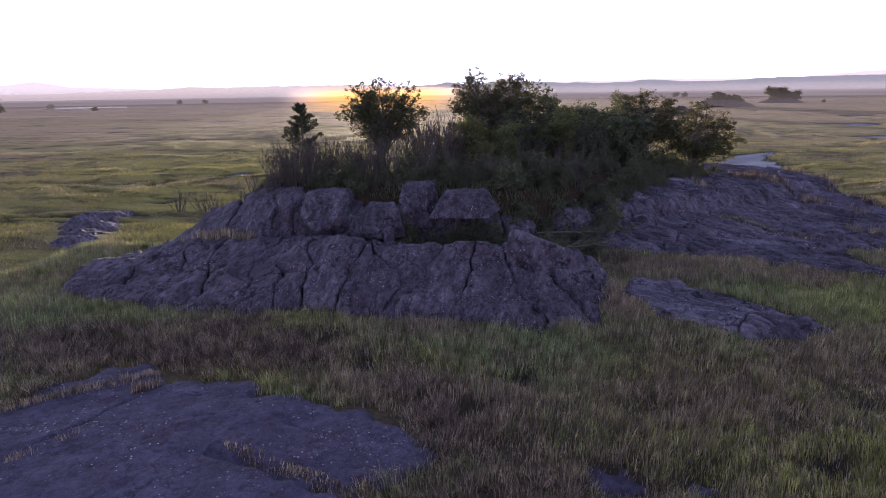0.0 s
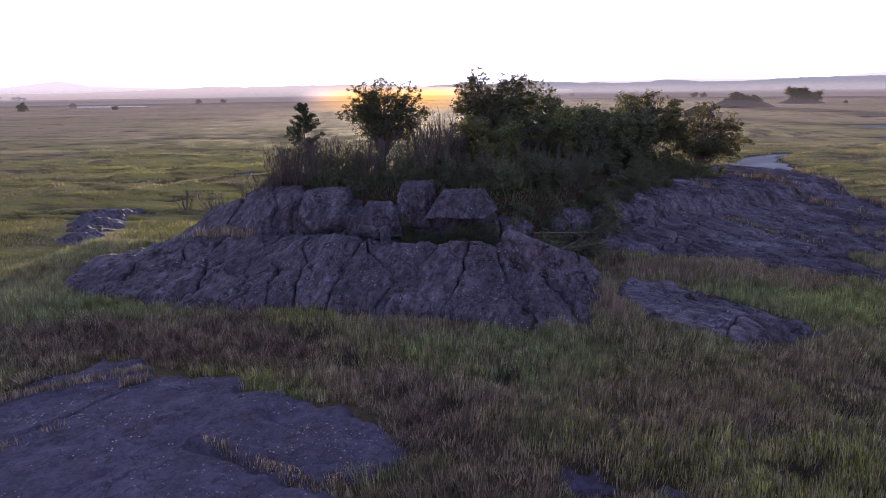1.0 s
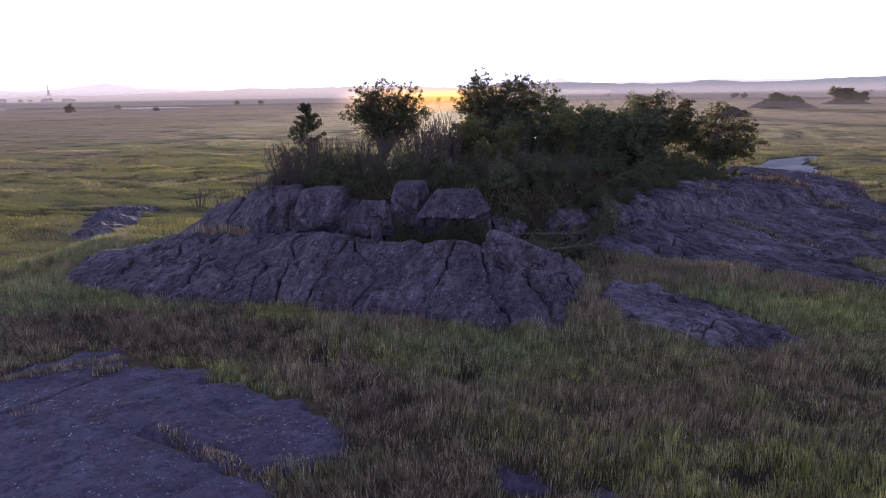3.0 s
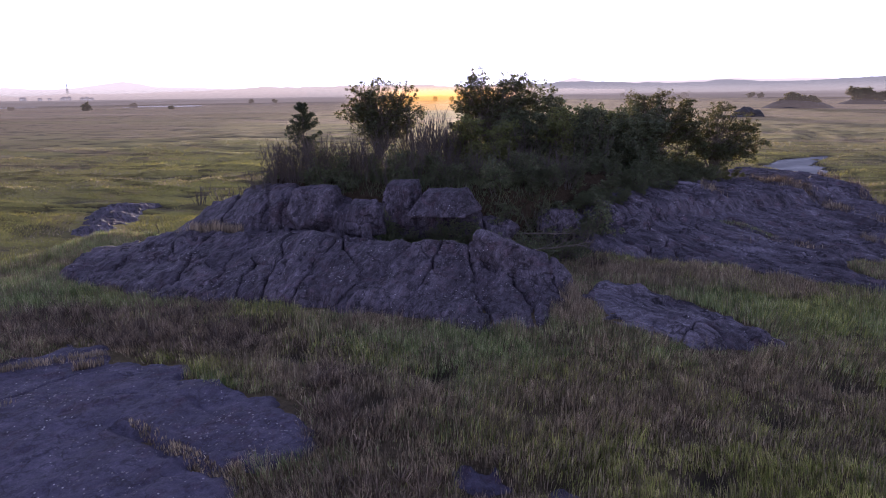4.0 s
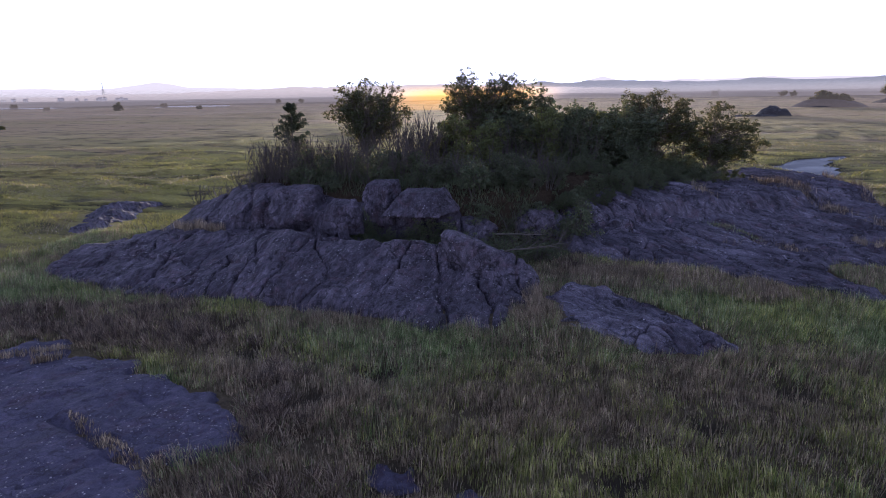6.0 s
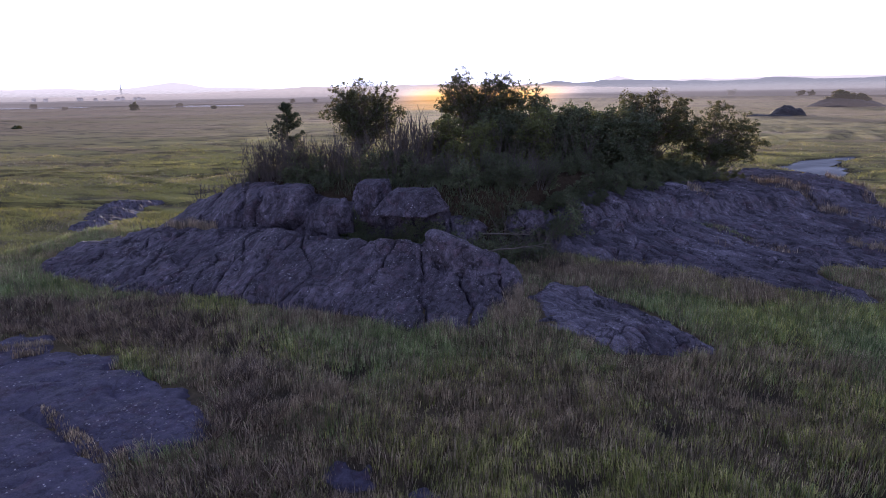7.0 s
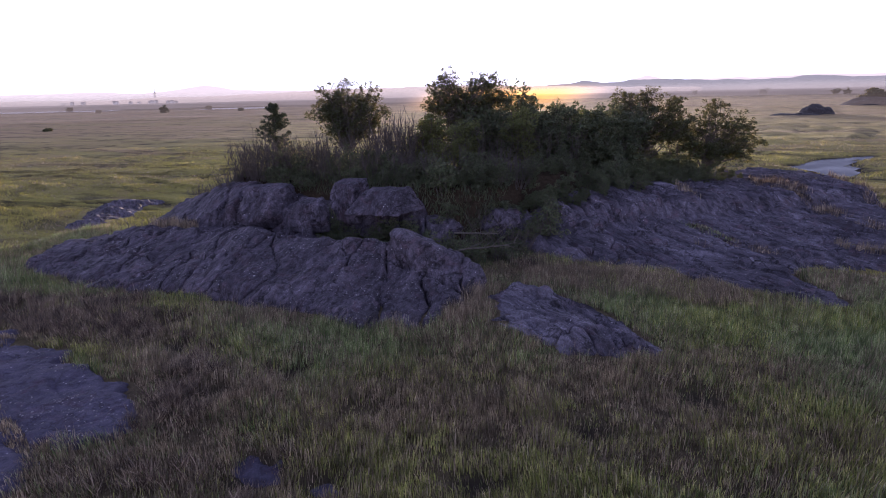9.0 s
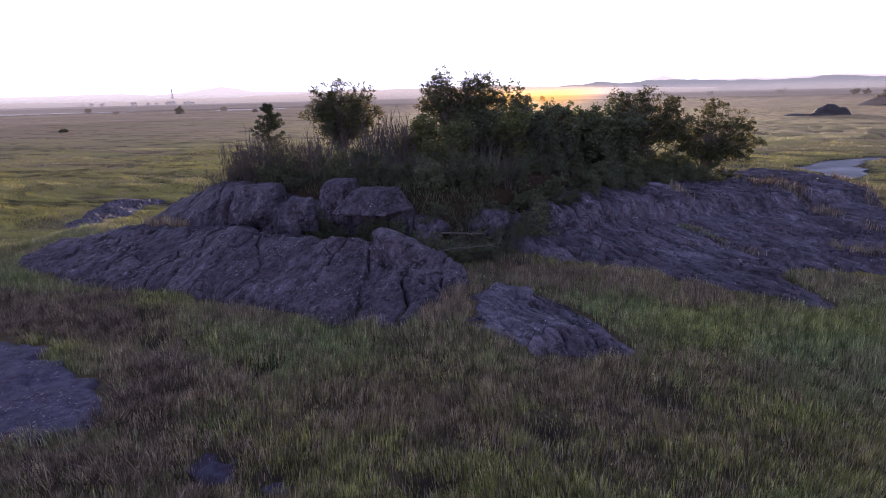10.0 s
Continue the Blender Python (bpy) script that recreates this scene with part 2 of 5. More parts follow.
GRASS_GREEN = leaf_material("green_marsh_grass", ((0.040, 0.062, 0.032), (0.104, 0.150, 0.066), (0.175, 0.228, 0.104), (0.29, 0.335, 0.19), (0.52, 0.50, 0.38)), (0.28, 0.38, 0.10), 0.35, 0.9, 3.6)
GRASS_BROWN = leaf_material("brown_marsh_grass", ((0.050, 0.038, 0.038), (0.135, 0.102, 0.092), (0.225, 0.185, 0.145), (0.33, 0.29, 0.21), (0.52, 0.46, 0.37)), (0.30, 0.24, 0.13), 0.35, 1.1, 3.6)
GRASS_YELLOW = leaf_material("yellow_green_marsh_grass", ((0.050, 0.068, 0.020), (0.155, 0.190, 0.050), (0.255, 0.285, 0.080), (0.38, 0.38, 0.15), (0.56, 0.52, 0.30)), (0.38, 0.40, 0.11), 0.35, 0.7, 3.6)
GRASS_PALE = leaf_material("pale_dry_grass", ((0.15, 0.125, 0.10), (0.24, 0.20, 0.16), (0.34, 0.30, 0.24)), (0.36, 0.29, 0.18), 0.35, 1.1, 4.5)
GRASS_STRAW = leaf_material("straw_marsh_grass", ((0.28, 0.22, 0.095), (0.40, 0.32, 0.135), (0.50, 0.40, 0.20)), (0.36, 0.29, 0.12), 0.22, 0.12)
HEATH = leaf_material("brown_heath_twigs", ((0.035, 0.026, 0.026), (0.085, 0.062, 0.056), (0.15, 0.115, 0.098), (0.23, 0.195, 0.16), (0.40, 0.35, 0.29)), (0.16, 0.11, 0.07), 0.2, 1.2, 2.6)
GRASS_MARSH = leaf_material("open_marsh_grass", ((0.22, 0.21, 0.052), (0.335, 0.315, 0.068), (0.44, 0.40, 0.095), (0.46, 0.37, 0.15)), (0.36, 0.34, 0.09), 0.22, 0.12)
LEAF_OAK = leaf_material("oak_leaves", ((0.026, 0.038, 0.02), (0.047, 0.064, 0.03), (0.07, 0.086, 0.04), (0.085, 0.085, 0.046)), (0.26, 0.20, 0.05), 0.22)
LEAF_SHRUB = leaf_material("shrub_leaves", ((0.042, 0.060, 0.038), (0.072, 0.098, 0.056), (0.108, 0.130, 0.072), (0.135, 0.13, 0.08)), (0.15, 0.14, 0.05), 0.3)
LEAF_BRIGHT = leaf_material("bright_leaves", ((0.06, 0.075, 0.03), (0.095, 0.115, 0.042), (0.135, 0.15, 0.055)), (0.26, 0.24, 0.07), 0.35)
LEAF_CEDAR = leaf_material("cedar_needles", ((0.028, 0.038, 0.022), (0.048, 0.06, 0.03), (0.066, 0.076, 0.038)), (0.10, 0.10, 0.04), 0.15)
BARK = bark_material("grey_brown_bark", (0.05, 0.04, 0.032), (0.15, 0.125, 0.10))
TWIG = bark_material("bare_grey_twigs", (0.05, 0.041, 0.037), (0.12, 0.10, 0.09))
DEAD_WOOD = bark_material("bleached_dead_wood", (0.08, 0.066, 0.056), (0.17, 0.145, 0.125))
# hills, mountains and tree belt emit a pale tone: distance haze painted on
HILL = plain_material("hills_with_painted_haze", (0.05, 0.055, 0.06), (0.09, 0.09, 0.09), 0.004, 0.95, (0.56, 0.46, 0.47), 0.10)
MOUNTAIN = plain_material("mountains_with_painted_haze", (0.12, 0.1, 0.12), (0.16, 0.13, 0.15), 0.002, 0.95, (1.0, 0.77, 0.70), 0.155)
BELT = plain_material("tree_belt_with_painted_mist", (0.05, 0.055, 0.05), (0.09, 0.085, 0.08), 0.02, 0.95, (0.82, 0.59, 0.52), 0.16)
KNOLL = rock_material("knoll_rock", (0.022, 0.02, 0.02), (0.045, 0.04, 0.04), (0.08, 0.07, 0.07), (0.3, 0.3, 1), 0)
WALL_PALE = plain_material("pale_house_walls", (0.7, 0.68, 0.66), (0.82, 0.8, 0.78), 0.05)
ROOF_GREY = plain_material("grey_roofs", (0.16, 0.15, 0.16), (0.26, 0.25, 0.26), 0.05)
STEEL = plain_material("weathered_steel", (0.2, 0.2, 0.21), (0.3, 0.3, 0.31), 0.5, 0.6)
# mist that emits its own pale tone, as painted haze
MIST_NEAR = mist_material("glowing_thin_mist", (0.86, 0.60, 0.52), 0.07, 0.42, 0.0, 9.5)
MIST_LOW = mist_material("glowing_low_mist", (0.95, 0.72, 0.70), 0.095, 0.6, 0.0, 16.0)
MIST_FAR = mist_material("glowing_far_mist", (1.0, 0.80, 0.76), 0.13, 0.62, 0.0, 34.0)


# ---- tools ----
def lattice(ix, iy, iz, seed):
    h = (ix * 374761393 + iy * 668265263 + iz * 2147483647 + seed * 1274126177) & 0xFFFFFFFF
    h = ((h ^ (h >> 13)) * 1274126177) & 0xFFFFFFFF
    h = ((h ^ (h >> 16)) * 2246822519) & 0xFFFFFFFF
    return ((h ^ (h >> 15)) & 0xFFFFFF) / float(0xFFFFFF)


def vnoise(x, y, z=None, seed=0):
    """Smooth value noise, about -1 to 1."""
    x, y = np.asarray(x, float), np.asarray(y, float)
    z = np.zeros_like(x) if z is None else np.asarray(z, float)
    fx, fy, fz = np.floor(x), np.floor(y), np.floor(z)
    u, v, w = x - fx, y - fy, z - fz
    ix, iy, iz = fx.astype(np.int64), fy.astype(np.int64), fz.astype(np.int64)
    u, v, w = (a * a * (3 - 2 * a) for a in (u, v, w))
    out = 0
    for dx in (0, 1):
        for dy in (0, 1):
            for dz in (0, 1):
                out = out + (u if dx else 1 - u) * (v if dy else 1 - v) * (w if dz else 1 - w) * lattice(ix + dx, iy + dy, iz + dz, seed)
    return out * 2 - 1


def layers(x, y, z=None, octaves=4, gain=0.5, seed=0):
    out, amp, f = 0, 1.0, 1.0
    for k in range(octaves):
        out = out + amp * vnoise(x * f + 17.3 * k, y * f - 9.1 * k, None if z is None else z * f + 5.7 * k, seed + k)
        amp, f = amp * gain, f * 2.03
    return out


def ridged(x, y, octaves=4, gain=0.5, seed=0):
    out, amp, f = 0, 1.0, 1.0
    for k in range(octaves):
        out = out + amp * (1 - 2 * np.abs(vnoise(x * f + 3.7 * k, y * f + 8.2 * k, None, seed + k)))
        amp, f = amp * gain, f * 2.07
    return out


def sstep(a, b, v):
    t = np.clip((np.asarray(v, float) - a) / (b - a), 0, 1)
    return t * t * (3 - 2 * t)


def edge_distance(x, y, poly):
    """Distance to a closed outline, positive inside."""
    best, inside = np.full(np.shape(x), 1e9), np.zeros(np.shape(x), bool)
    for (ax, ay), (bx, by) in zip(poly, poly[1:] + poly[:1]):
        ex, ey = bx - ax, by - ay
        t = np.clip(((x - ax) * ex + (y - ay) * ey) / (ex * ex + ey * ey + 1e-9), 0, 1)
        best = np.minimum(best, np.hypot(x - ax - t * ex, y - ay - t * ey))
        cross = (ay > y) != (by > y)
        inside ^= cross & (x < (bx - ax) * (y - ay) / (by - ay + 1e-12) + ax)
    return np.where(inside, best, -best)


def line_distance(x, y, line):
    best = np.full(np.shape(x), 1e9)
    for (ax, ay), (bx, by) in zip(line, line[1:]):
        ex, ey = bx - ax, by - ay
        t = np.clip(((x - ax) * ex + (y - ay) * ey) / (ex * ex + ey * ey + 1e-9), 0, 1)
        best = np.minimum(best, np.hypot(x - ax - t * ex, y - ay - t * ey))
    return best


def mesh_of(name, verts, faces, material, smooth=True):
    """A mesh from an array of places and one or more arrays of faces, each with a fixed number of corners."""
    me = bpy.data.meshes.new(name)
    faces = faces if isinstance(faces, list) else [faces]
    verts = np.asarray(verts, np.float32)
    me.vertices.add(len(verts))
    me.vertices.foreach_set("co", verts.ravel())
    idx = np.concatenate([np.asarray(f, np.int32).ravel() for f in faces])
    size = np.concatenate([np.full(len(f), f.shape[1], np.int32) for f in faces])
    me.loops.add(len(idx))
    me.loops.foreach_set("vertex_index", idx)
    me.polygons.add(len(size))
    me.polygons.foreach_set("loop_start", np.concatenate([[0], np.cumsum(size)[:-1]]).astype(np.int32))
    me.update(calc_edges=True)
    me.polygons.foreach_set("use_smooth", np.full(len(size), smooth))
    me.materials.append(material)
    return me


def child(name, me, parent, label=""):
    ob = new(name, me)
    ob.parent = parent
    return tagged(ob, label)


def part(name, bm, material, parent, label=""):
    me = bpy.data.meshes.new(name)
    bm.to_mesh(me)
    bm.free()
    me.materials.append(material)
    return child(name, me, parent, label)


def empty(name, at, label, category, group="", kind="", turn=0.0):
    ob = new(name)
    ob.empty_display_size = 0.2
    ob.matrix_basis = pose(*at, 0, 0, turn)
    return tagged(ob, label, category, group, kind)


# ---- the lie of the land ----
DOME = [(-13.2, 18.4), (-11.0, 17.2), (-9.4, 16.9), (-6.3, 16.6), (-3.5, 16.7), (-0.9, 16.4), (1.7, 16.1), (3.5, 15.8), (5.3, 15.95),
        (5.7, 17.4), (6.0, 19.7), (5.1, 21.2), (3.2, 22.0), (0.0, 22.6), (-4.0, 22.9), (-8.0, 23.4), (-11.0, 23.6), (-13.2, 22.0), (-14.2, 20.0)]
SIDE_SLAB = [(6.1, 19.6), (6.9, 21.3), (8.5, 20.1), (9.9, 19.0), (11.1, 17.6), (11.8, 16.4), (11.6, 15.5), (10.0, 15.3), (8.4, 15.9), (6.8, 16.6)]
FRONT_SLAB = [(-12.5, 8.0), (-9.2, 10.8), (-8.6, 11.9), (-7.8, 12.9), (-6.8, 13.2), (-5.7, 12.6), (-4.7, 12.5), (-3.7, 12.7), (-3.1, 12.0), (-1.9, 11.8),
              (-0.5, 11.5), (0.1, 10.8), (0.9, 10.1), (1.0, 9.4), (0.6, 8.95), (0.0, 8.6), (0.1, 8.0), (0.6, 7.4), (0.4, 6.2), (-1.5, 4.6), (-6.0, 4.0), (-12.0, 4.5)]
LEFT_SLAB = [(-18.9, 24.5), (-20.8, 27.4), (-22.3, 29.6), (-22.4, 31.7), (-20.7, 33.9), (-18.6, 30.5), (-17.2, 27.3), (-16.2, 25.3), (-17.1, 24.0)]
RIGHT_LEDGE = [(4.6, 27.6), (5.6, 25.6), (7.0, 24.8), (8.6, 24.1), (11.5, 23.4), (14.0, 22.3), (16.8, 20.9), (17.5, 21.7), (16.5, 24.4), (17.3, 26.0), (19.5, 25.2),
               (22.2, 26.0), (24.2, 30.0), (23.8, 35.0), (22.8, 42.0), (21.4, 47.5), (17.5, 49.0), (13.0, 40.5), (9.2, 34.0), (6.0, 30.2)]
SHOULDER = [(-13.0, 22.6), (-11.8, 21.9), (-8.8, 22.1), (-6.3, 23.0), (-5.6, 24.6), (-6.4, 26.2), (-9.0, 26.6), (-11.6, 25.4)]
STEP = [(-6.7, 23.0), (-5.2, 22.9), (-3.4, 22.9), (-1.6, 22.8), (0.6, 22.8), (2.4, 22.9), (3.3, 23.4), (3.4, 25.0), (2.0, 26.0), (-2.0, 26.2), (-6.2, 26.4), (-6.9, 25.0)]
POOL = [(22.7, 59.5), (24.4, 62.0), (25.9, 64.9), (28.6, 67.6), (32.4, 70.4), (31.8, 67.4), (29.9, 64.7), (27.8, 62.0), (28.0, 59.3), (26.8, 55.1), (25.5, 53.2), (23.9, 53.6), (24.3, 56.3)]
LEFT_POND = [(-28.0, 45.0), (-27.2, 47.0), (-25.6, 47.0), (-26.0, 46.0), (-26.8, 45.2)]
LEFT_POND_B = [(-22.4, 48.6), (-21.4, 51.6), (-20.2, 51.2), (-20.6, 49.0)]
PONDS = [POOL, LEFT_POND, LEFT_POND_B,
         [(50.5, 91.0), (56.0, 87.0), (66.0, 86.0), (72.0, 90.0), (62.0, 93.0)],
         [(62.5, 126.0), (65.5, 116.0), (72.5, 117.5), (71.0, 124.0)],
         [(84.0, 157.0), (90.0, 163.0), (96.0, 161.0), (89.0, 155.0)]]
HOLLOWS = [(4.5, 9.2, 0.55), (5.85, 9.3, 0.45), (8.4, 10.0, 0.5), (-2.6, 15.2, 0.6), (1.6, 11.6, 0.5), (12.4, 14.4, 0.7), (-8.6, 14.2, 0.6), (9.6, 8.5, 0.5), (11.3, 9.3, 0.6), (7.4, 8.1, 0.45), (13.2, 10.8, 0.6), (10.2, 12.4, 0.5), (-1.2, 13.6, 0.6), (2.8, 13.2, 0.5)]


def mound(x, y):
    """The wooded knoll behind the boulders."""
    dx, dy = x - 3.5, y - 34.0
    along, across = dx * 0.857 + dy * 0.515, -dx * 0.515 + dy * 0.857
    s = (along / 16.5) ** 2 + (across / 10.0) ** 2
    brink = np.interp(x, (-12, -6, 3, 5, 8.5, 12, 16), (25.6, 25.0, 24.7, 25.6, 30.6, 35.6, 41.0))
    return (2.7 - 1.45 * sstep(1.0, 11.0, along)) * sstep(0.0, 0.3, 1 - s) * sstep(-0.9, 1.3, y - brink)


def tussocks(x, y):
    """Wavy banks and runnels of the marsh, about -1 to 1."""
    a = ridged(x * 0.11 + 0.25 * vnoise(x * 0.3, y * 0.3, None, 5), y * 0.22, 3, 0.5, 31)
    return a * 0.6 + 0.4 * layers(x * 0.5, y * 0.7, None, 3, 0.5, 41)


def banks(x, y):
    """Low peaty banks that wind through the marsh: the rise behind each one, and how near its bare edge is, where shade
    is painted.
    """
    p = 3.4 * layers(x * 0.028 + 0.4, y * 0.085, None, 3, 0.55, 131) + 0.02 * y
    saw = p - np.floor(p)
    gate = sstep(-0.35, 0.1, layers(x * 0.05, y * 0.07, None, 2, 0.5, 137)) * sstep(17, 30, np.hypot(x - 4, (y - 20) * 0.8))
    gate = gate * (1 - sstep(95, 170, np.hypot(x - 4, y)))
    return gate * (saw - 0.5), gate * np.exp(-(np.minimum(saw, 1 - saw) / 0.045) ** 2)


def ground_height(x, y):
    x, y = np.asarray(x, float), np.asarray(y, float)
    r = np.hypot(x - 6, y)
    z = mound(x, y) + 0.13 * tussocks(x, y) * sstep(14, 26, np.maximum(np.abs(x - 4) + 4, y)) + 0.05 * layers(x * 0.7, y * 0.7, None, 3, 0.5, 3)
    z = z + 0.12 * sstep(13, 17, y) * (1 - sstep(26, 40, y)) * (1 - sstep(8, 16, np.abs(x - 2)))
    z = z + 0.26 * banks(x, y)[0]
    for hx, hy, hr in HOLLOWS:
        z = z - 0.22 * np.exp(-((x - hx) ** 2 + (y - hy) ** 2) / hr ** 2)
    for p in PONDS:
        z = z - 0.35 * sstep(-1.6, 1.0, edge_distance(x, y, p))
    return z * (1 - sstep(400, 900, r)) - 0.4 * sstep(300, 900, r)


def grown(first, last, step, ratio, end):
    """Even steps, then wider and wider ones."""
    c = list(np.arange(first, last + 1e-6, step))
    while c[-1] < end:
        step *= ratio
        c.append(c[-1] + step)
    return c


def sheet_arrays(xs, ys, height, keep=None):
    X, Y = np.meshgrid(xs, ys)
    Z = height(X, Y)
    n, k = X.shape
    i = np.arange(n * k).reshape(n, k)
    f = np.stack([i[:-1, :-1], i[:-1, 1:], i[1:, 1:], i[1:, :-1]], -1).reshape(-1, 4)
    v = np.stack([X, Y, Z], -1).reshape(-1, 3)
    if keep is not None:
        ok = keep(X, Y).ravel()
        f = f[ok[f].any(1)]
        used = np.unique(f)
        back = np.zeros(n * k, np.int64)
        back[used] = np.arange(len(used))
        v, f = v[used], back[f]
    return v, f


def pieces(f, cell, least=250):
    """Numbers the connected pieces of each cell; crumbs join a neighbour."""
    edges = np.concatenate([np.stack([f[:, i], f[:, (i + 1) % 4]], 1) for i in range(4)])
    owner = np.tile(np.arange(len(f)), 4)
    edges.sort(axis=1)
    key = edges[:, 0] * np.int64(f.max() + 1) + edges[:, 1]
    order = np.argsort(key, kind="stable")
    same = key[order][1:] == key[order][:-1]
    a, b = owner[order][:-1][same], owner[order][1:][same]
    name = np.asarray(cell, np.int64).copy()
    for _ in range(6):
        lab = np.arange(len(f))
        q = name[a] == name[b]
        while True:
            was = lab.copy()
            m = np.minimum(lab[a[q]], lab[b[q]])
            np.minimum.at(lab, a[q], m)
            np.minimum.at(lab, b[q], m)
            lab = lab[lab]
            if (lab == was).all():
                break
        _, inv, count = np.unique(lab, return_inverse=True, return_counts=True)
        small = count[inv] < least
        if not small.any():
            break
        name = lab.copy()
        for s, t in ((a, b), (b, a)):
            take = small[s] & ~small[t]
            name[s[take]] = lab[t[take]]
    return lab


def sheet(name, xs, ys, height, material):
    return mesh_of(name, *sheet_arrays(xs, ys, height), material)


right = grown(4.0, 30.0, 0.3, 1.045, 4600)
left = [8.0 - c for c in grown(4.3, 34.0, 0.3, 1.045, 4600)]
front = grown(5.0, 48.0, 0.3, 1.045, 4600)
behind = [9.72 - c for c in grown(5.0, 9.0, 0.5, 1.12, 4600)]
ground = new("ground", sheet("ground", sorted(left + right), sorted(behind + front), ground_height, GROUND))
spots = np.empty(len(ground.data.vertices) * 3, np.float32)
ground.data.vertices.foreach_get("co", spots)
# weight of the shadow lines painted along the edges
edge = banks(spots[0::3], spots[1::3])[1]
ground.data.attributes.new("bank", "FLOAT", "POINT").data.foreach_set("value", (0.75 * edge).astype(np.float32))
tagged(ground, "flat green and straw-coloured salt marsh with runnels", "ground", kind="structure")


def pond(outline, z, label, material, name="pool"):
    bm = bmesh.new()
    pts = []
    for (ax, ay), (bx, by) in zip(outline, outline[1:] + outline[:1]):
        n = max(2, int(math.hypot(bx - ax, by - ay) / 0.7))
        n = min(n, 14)
        for k in range(n):
            t = k / n
            x, y = ax + (bx - ax) * t, ay + (by - ay) * t
            w = min(0.5, 0.1 * math.hypot(bx - ax, by - ay))
            pts.append(bm.verts.new((x + w * noise.noise((x * 0.7, y * 0.7, 1)), y + w * noise.noise((x * 0.7, y * 0.7, 9)), z)))
    bm.faces.new(pts)
    bmesh.ops.triangulate(bm, faces=bm.faces[:])
    me = bpy.data.meshes.new(name)
    bm.to_mesh(me)
    bm.free()
    me.materials.append(material)
    return tagged(new(name, me), label, "water", "pools in the marsh", "structure")


for p in PONDS:
    pond(p, -0.13, "still pool reflecting the pale sky, in the marsh grass", WATER)
for p in ([(-430, 275), (-398, 330), (-358, 345), (-372, 372), (-440, 372), (-500, 345)], [(-640, 800), (-560, 735), (-470, 800), (-560, 770)],
          [(-1720, 1330), (-1600, 1310), (-1540, 1370), (-1620, 1380)], [(-275, 338), (-234, 362), (-262, 405), (-312, 395)],
          [(60, 1500), (112, 1495), (114, 1560), (64, 1570)], [(560, 1380), (620, 1350), (640, 1420), (575, 1440)], [(700, 1300), (790, 1250), (800, 1300), (715, 1350)]):
    pond(p, 0.2, "thin bright strip of water far across the marsh", FAR_WATER)


# ---- rock ----
def facets(u, v, size, seed):
    """Chipped faces: each cell of a broken pattern has a tilt of its own. About -1 to 1."""
    fu, fv = np.floor(u / size).astype(np.int64), np.floor(v / size).astype(np.int64)
    best, out = np.full(np.shape(u), 1e9), np.zeros(np.shape(u))
    for du in (-1, 0, 1):
        for dv in (-1, 0, 1):
            a, b = fu + du, fv + dv
            z = 0 * a
            cu, cv = (a + lattice(a, b, z, seed)) * size, (b + lattice(a, b, z, seed + 1)) * size
            d = (u - cu) ** 2 + (v - cv) ** 2
            tilt = (2 * lattice(a, b, z, seed + 2) - 1) * (u - cu) + (2 * lattice(a, b, z, seed + 3) - 1) * (v - cv)
            val = 0.9 * tilt / size + 0.35 * (2 * lattice(a, b, z, seed + 4) - 1)
            out = np.where(d < best, val, out)
            best = np.minimum(best, d)
    return out


def joints(x, y, turn, lines, span, rows, seed, wander=0.34):
    """Splits a ledge into blocks: joints at lines (their places across, from the near to the far end of span), cross joints every rows metres.
    Gives each place its block's number and the distance to the nearest joint."""
    c, s = math.cos(radians(turn)), math.sin(radians(turn))
    u, v = x * c + y * s, -x * s + y * c
    wob = wander * layers(x * 0.55, y * 0.55, None, 4, 0.55, seed + 50)
    t = (v - span[0]) / (span[1] - span[0])
    strip = np.zeros(np.shape(x), int)
    d = np.full(np.shape(x), 1e9)
    for line in lines:
        edge = np.interp(t, np.linspace(0, 1, len(line)), line) + wob
        strip += u > edge
        d = np.minimum(d, np.abs(u - edge))
    row = np.zeros(np.shape(x), int)
    for k in range(1, int((span[1] - span[0]) / rows) + 2):
        h = lattice(strip.astype(np.int64), np.int64(k) + 0 * strip, 0 * strip, seed)
        edge = span[0] + rows * (k - 0.3 + 0.7 * h) + 0.25 * (h - 0.5) * u + 1.4 * wob
        gone = lattice(strip.astype(np.int64), np.int64(k + 40) + 0 * strip, 0 * strip, seed) < 0.25
        row += (v > edge) & ~gone
        d = np.where(gone, d, np.minimum(d, np.abs(v - edge) * 1.3))
    return strip * 32 + row, d


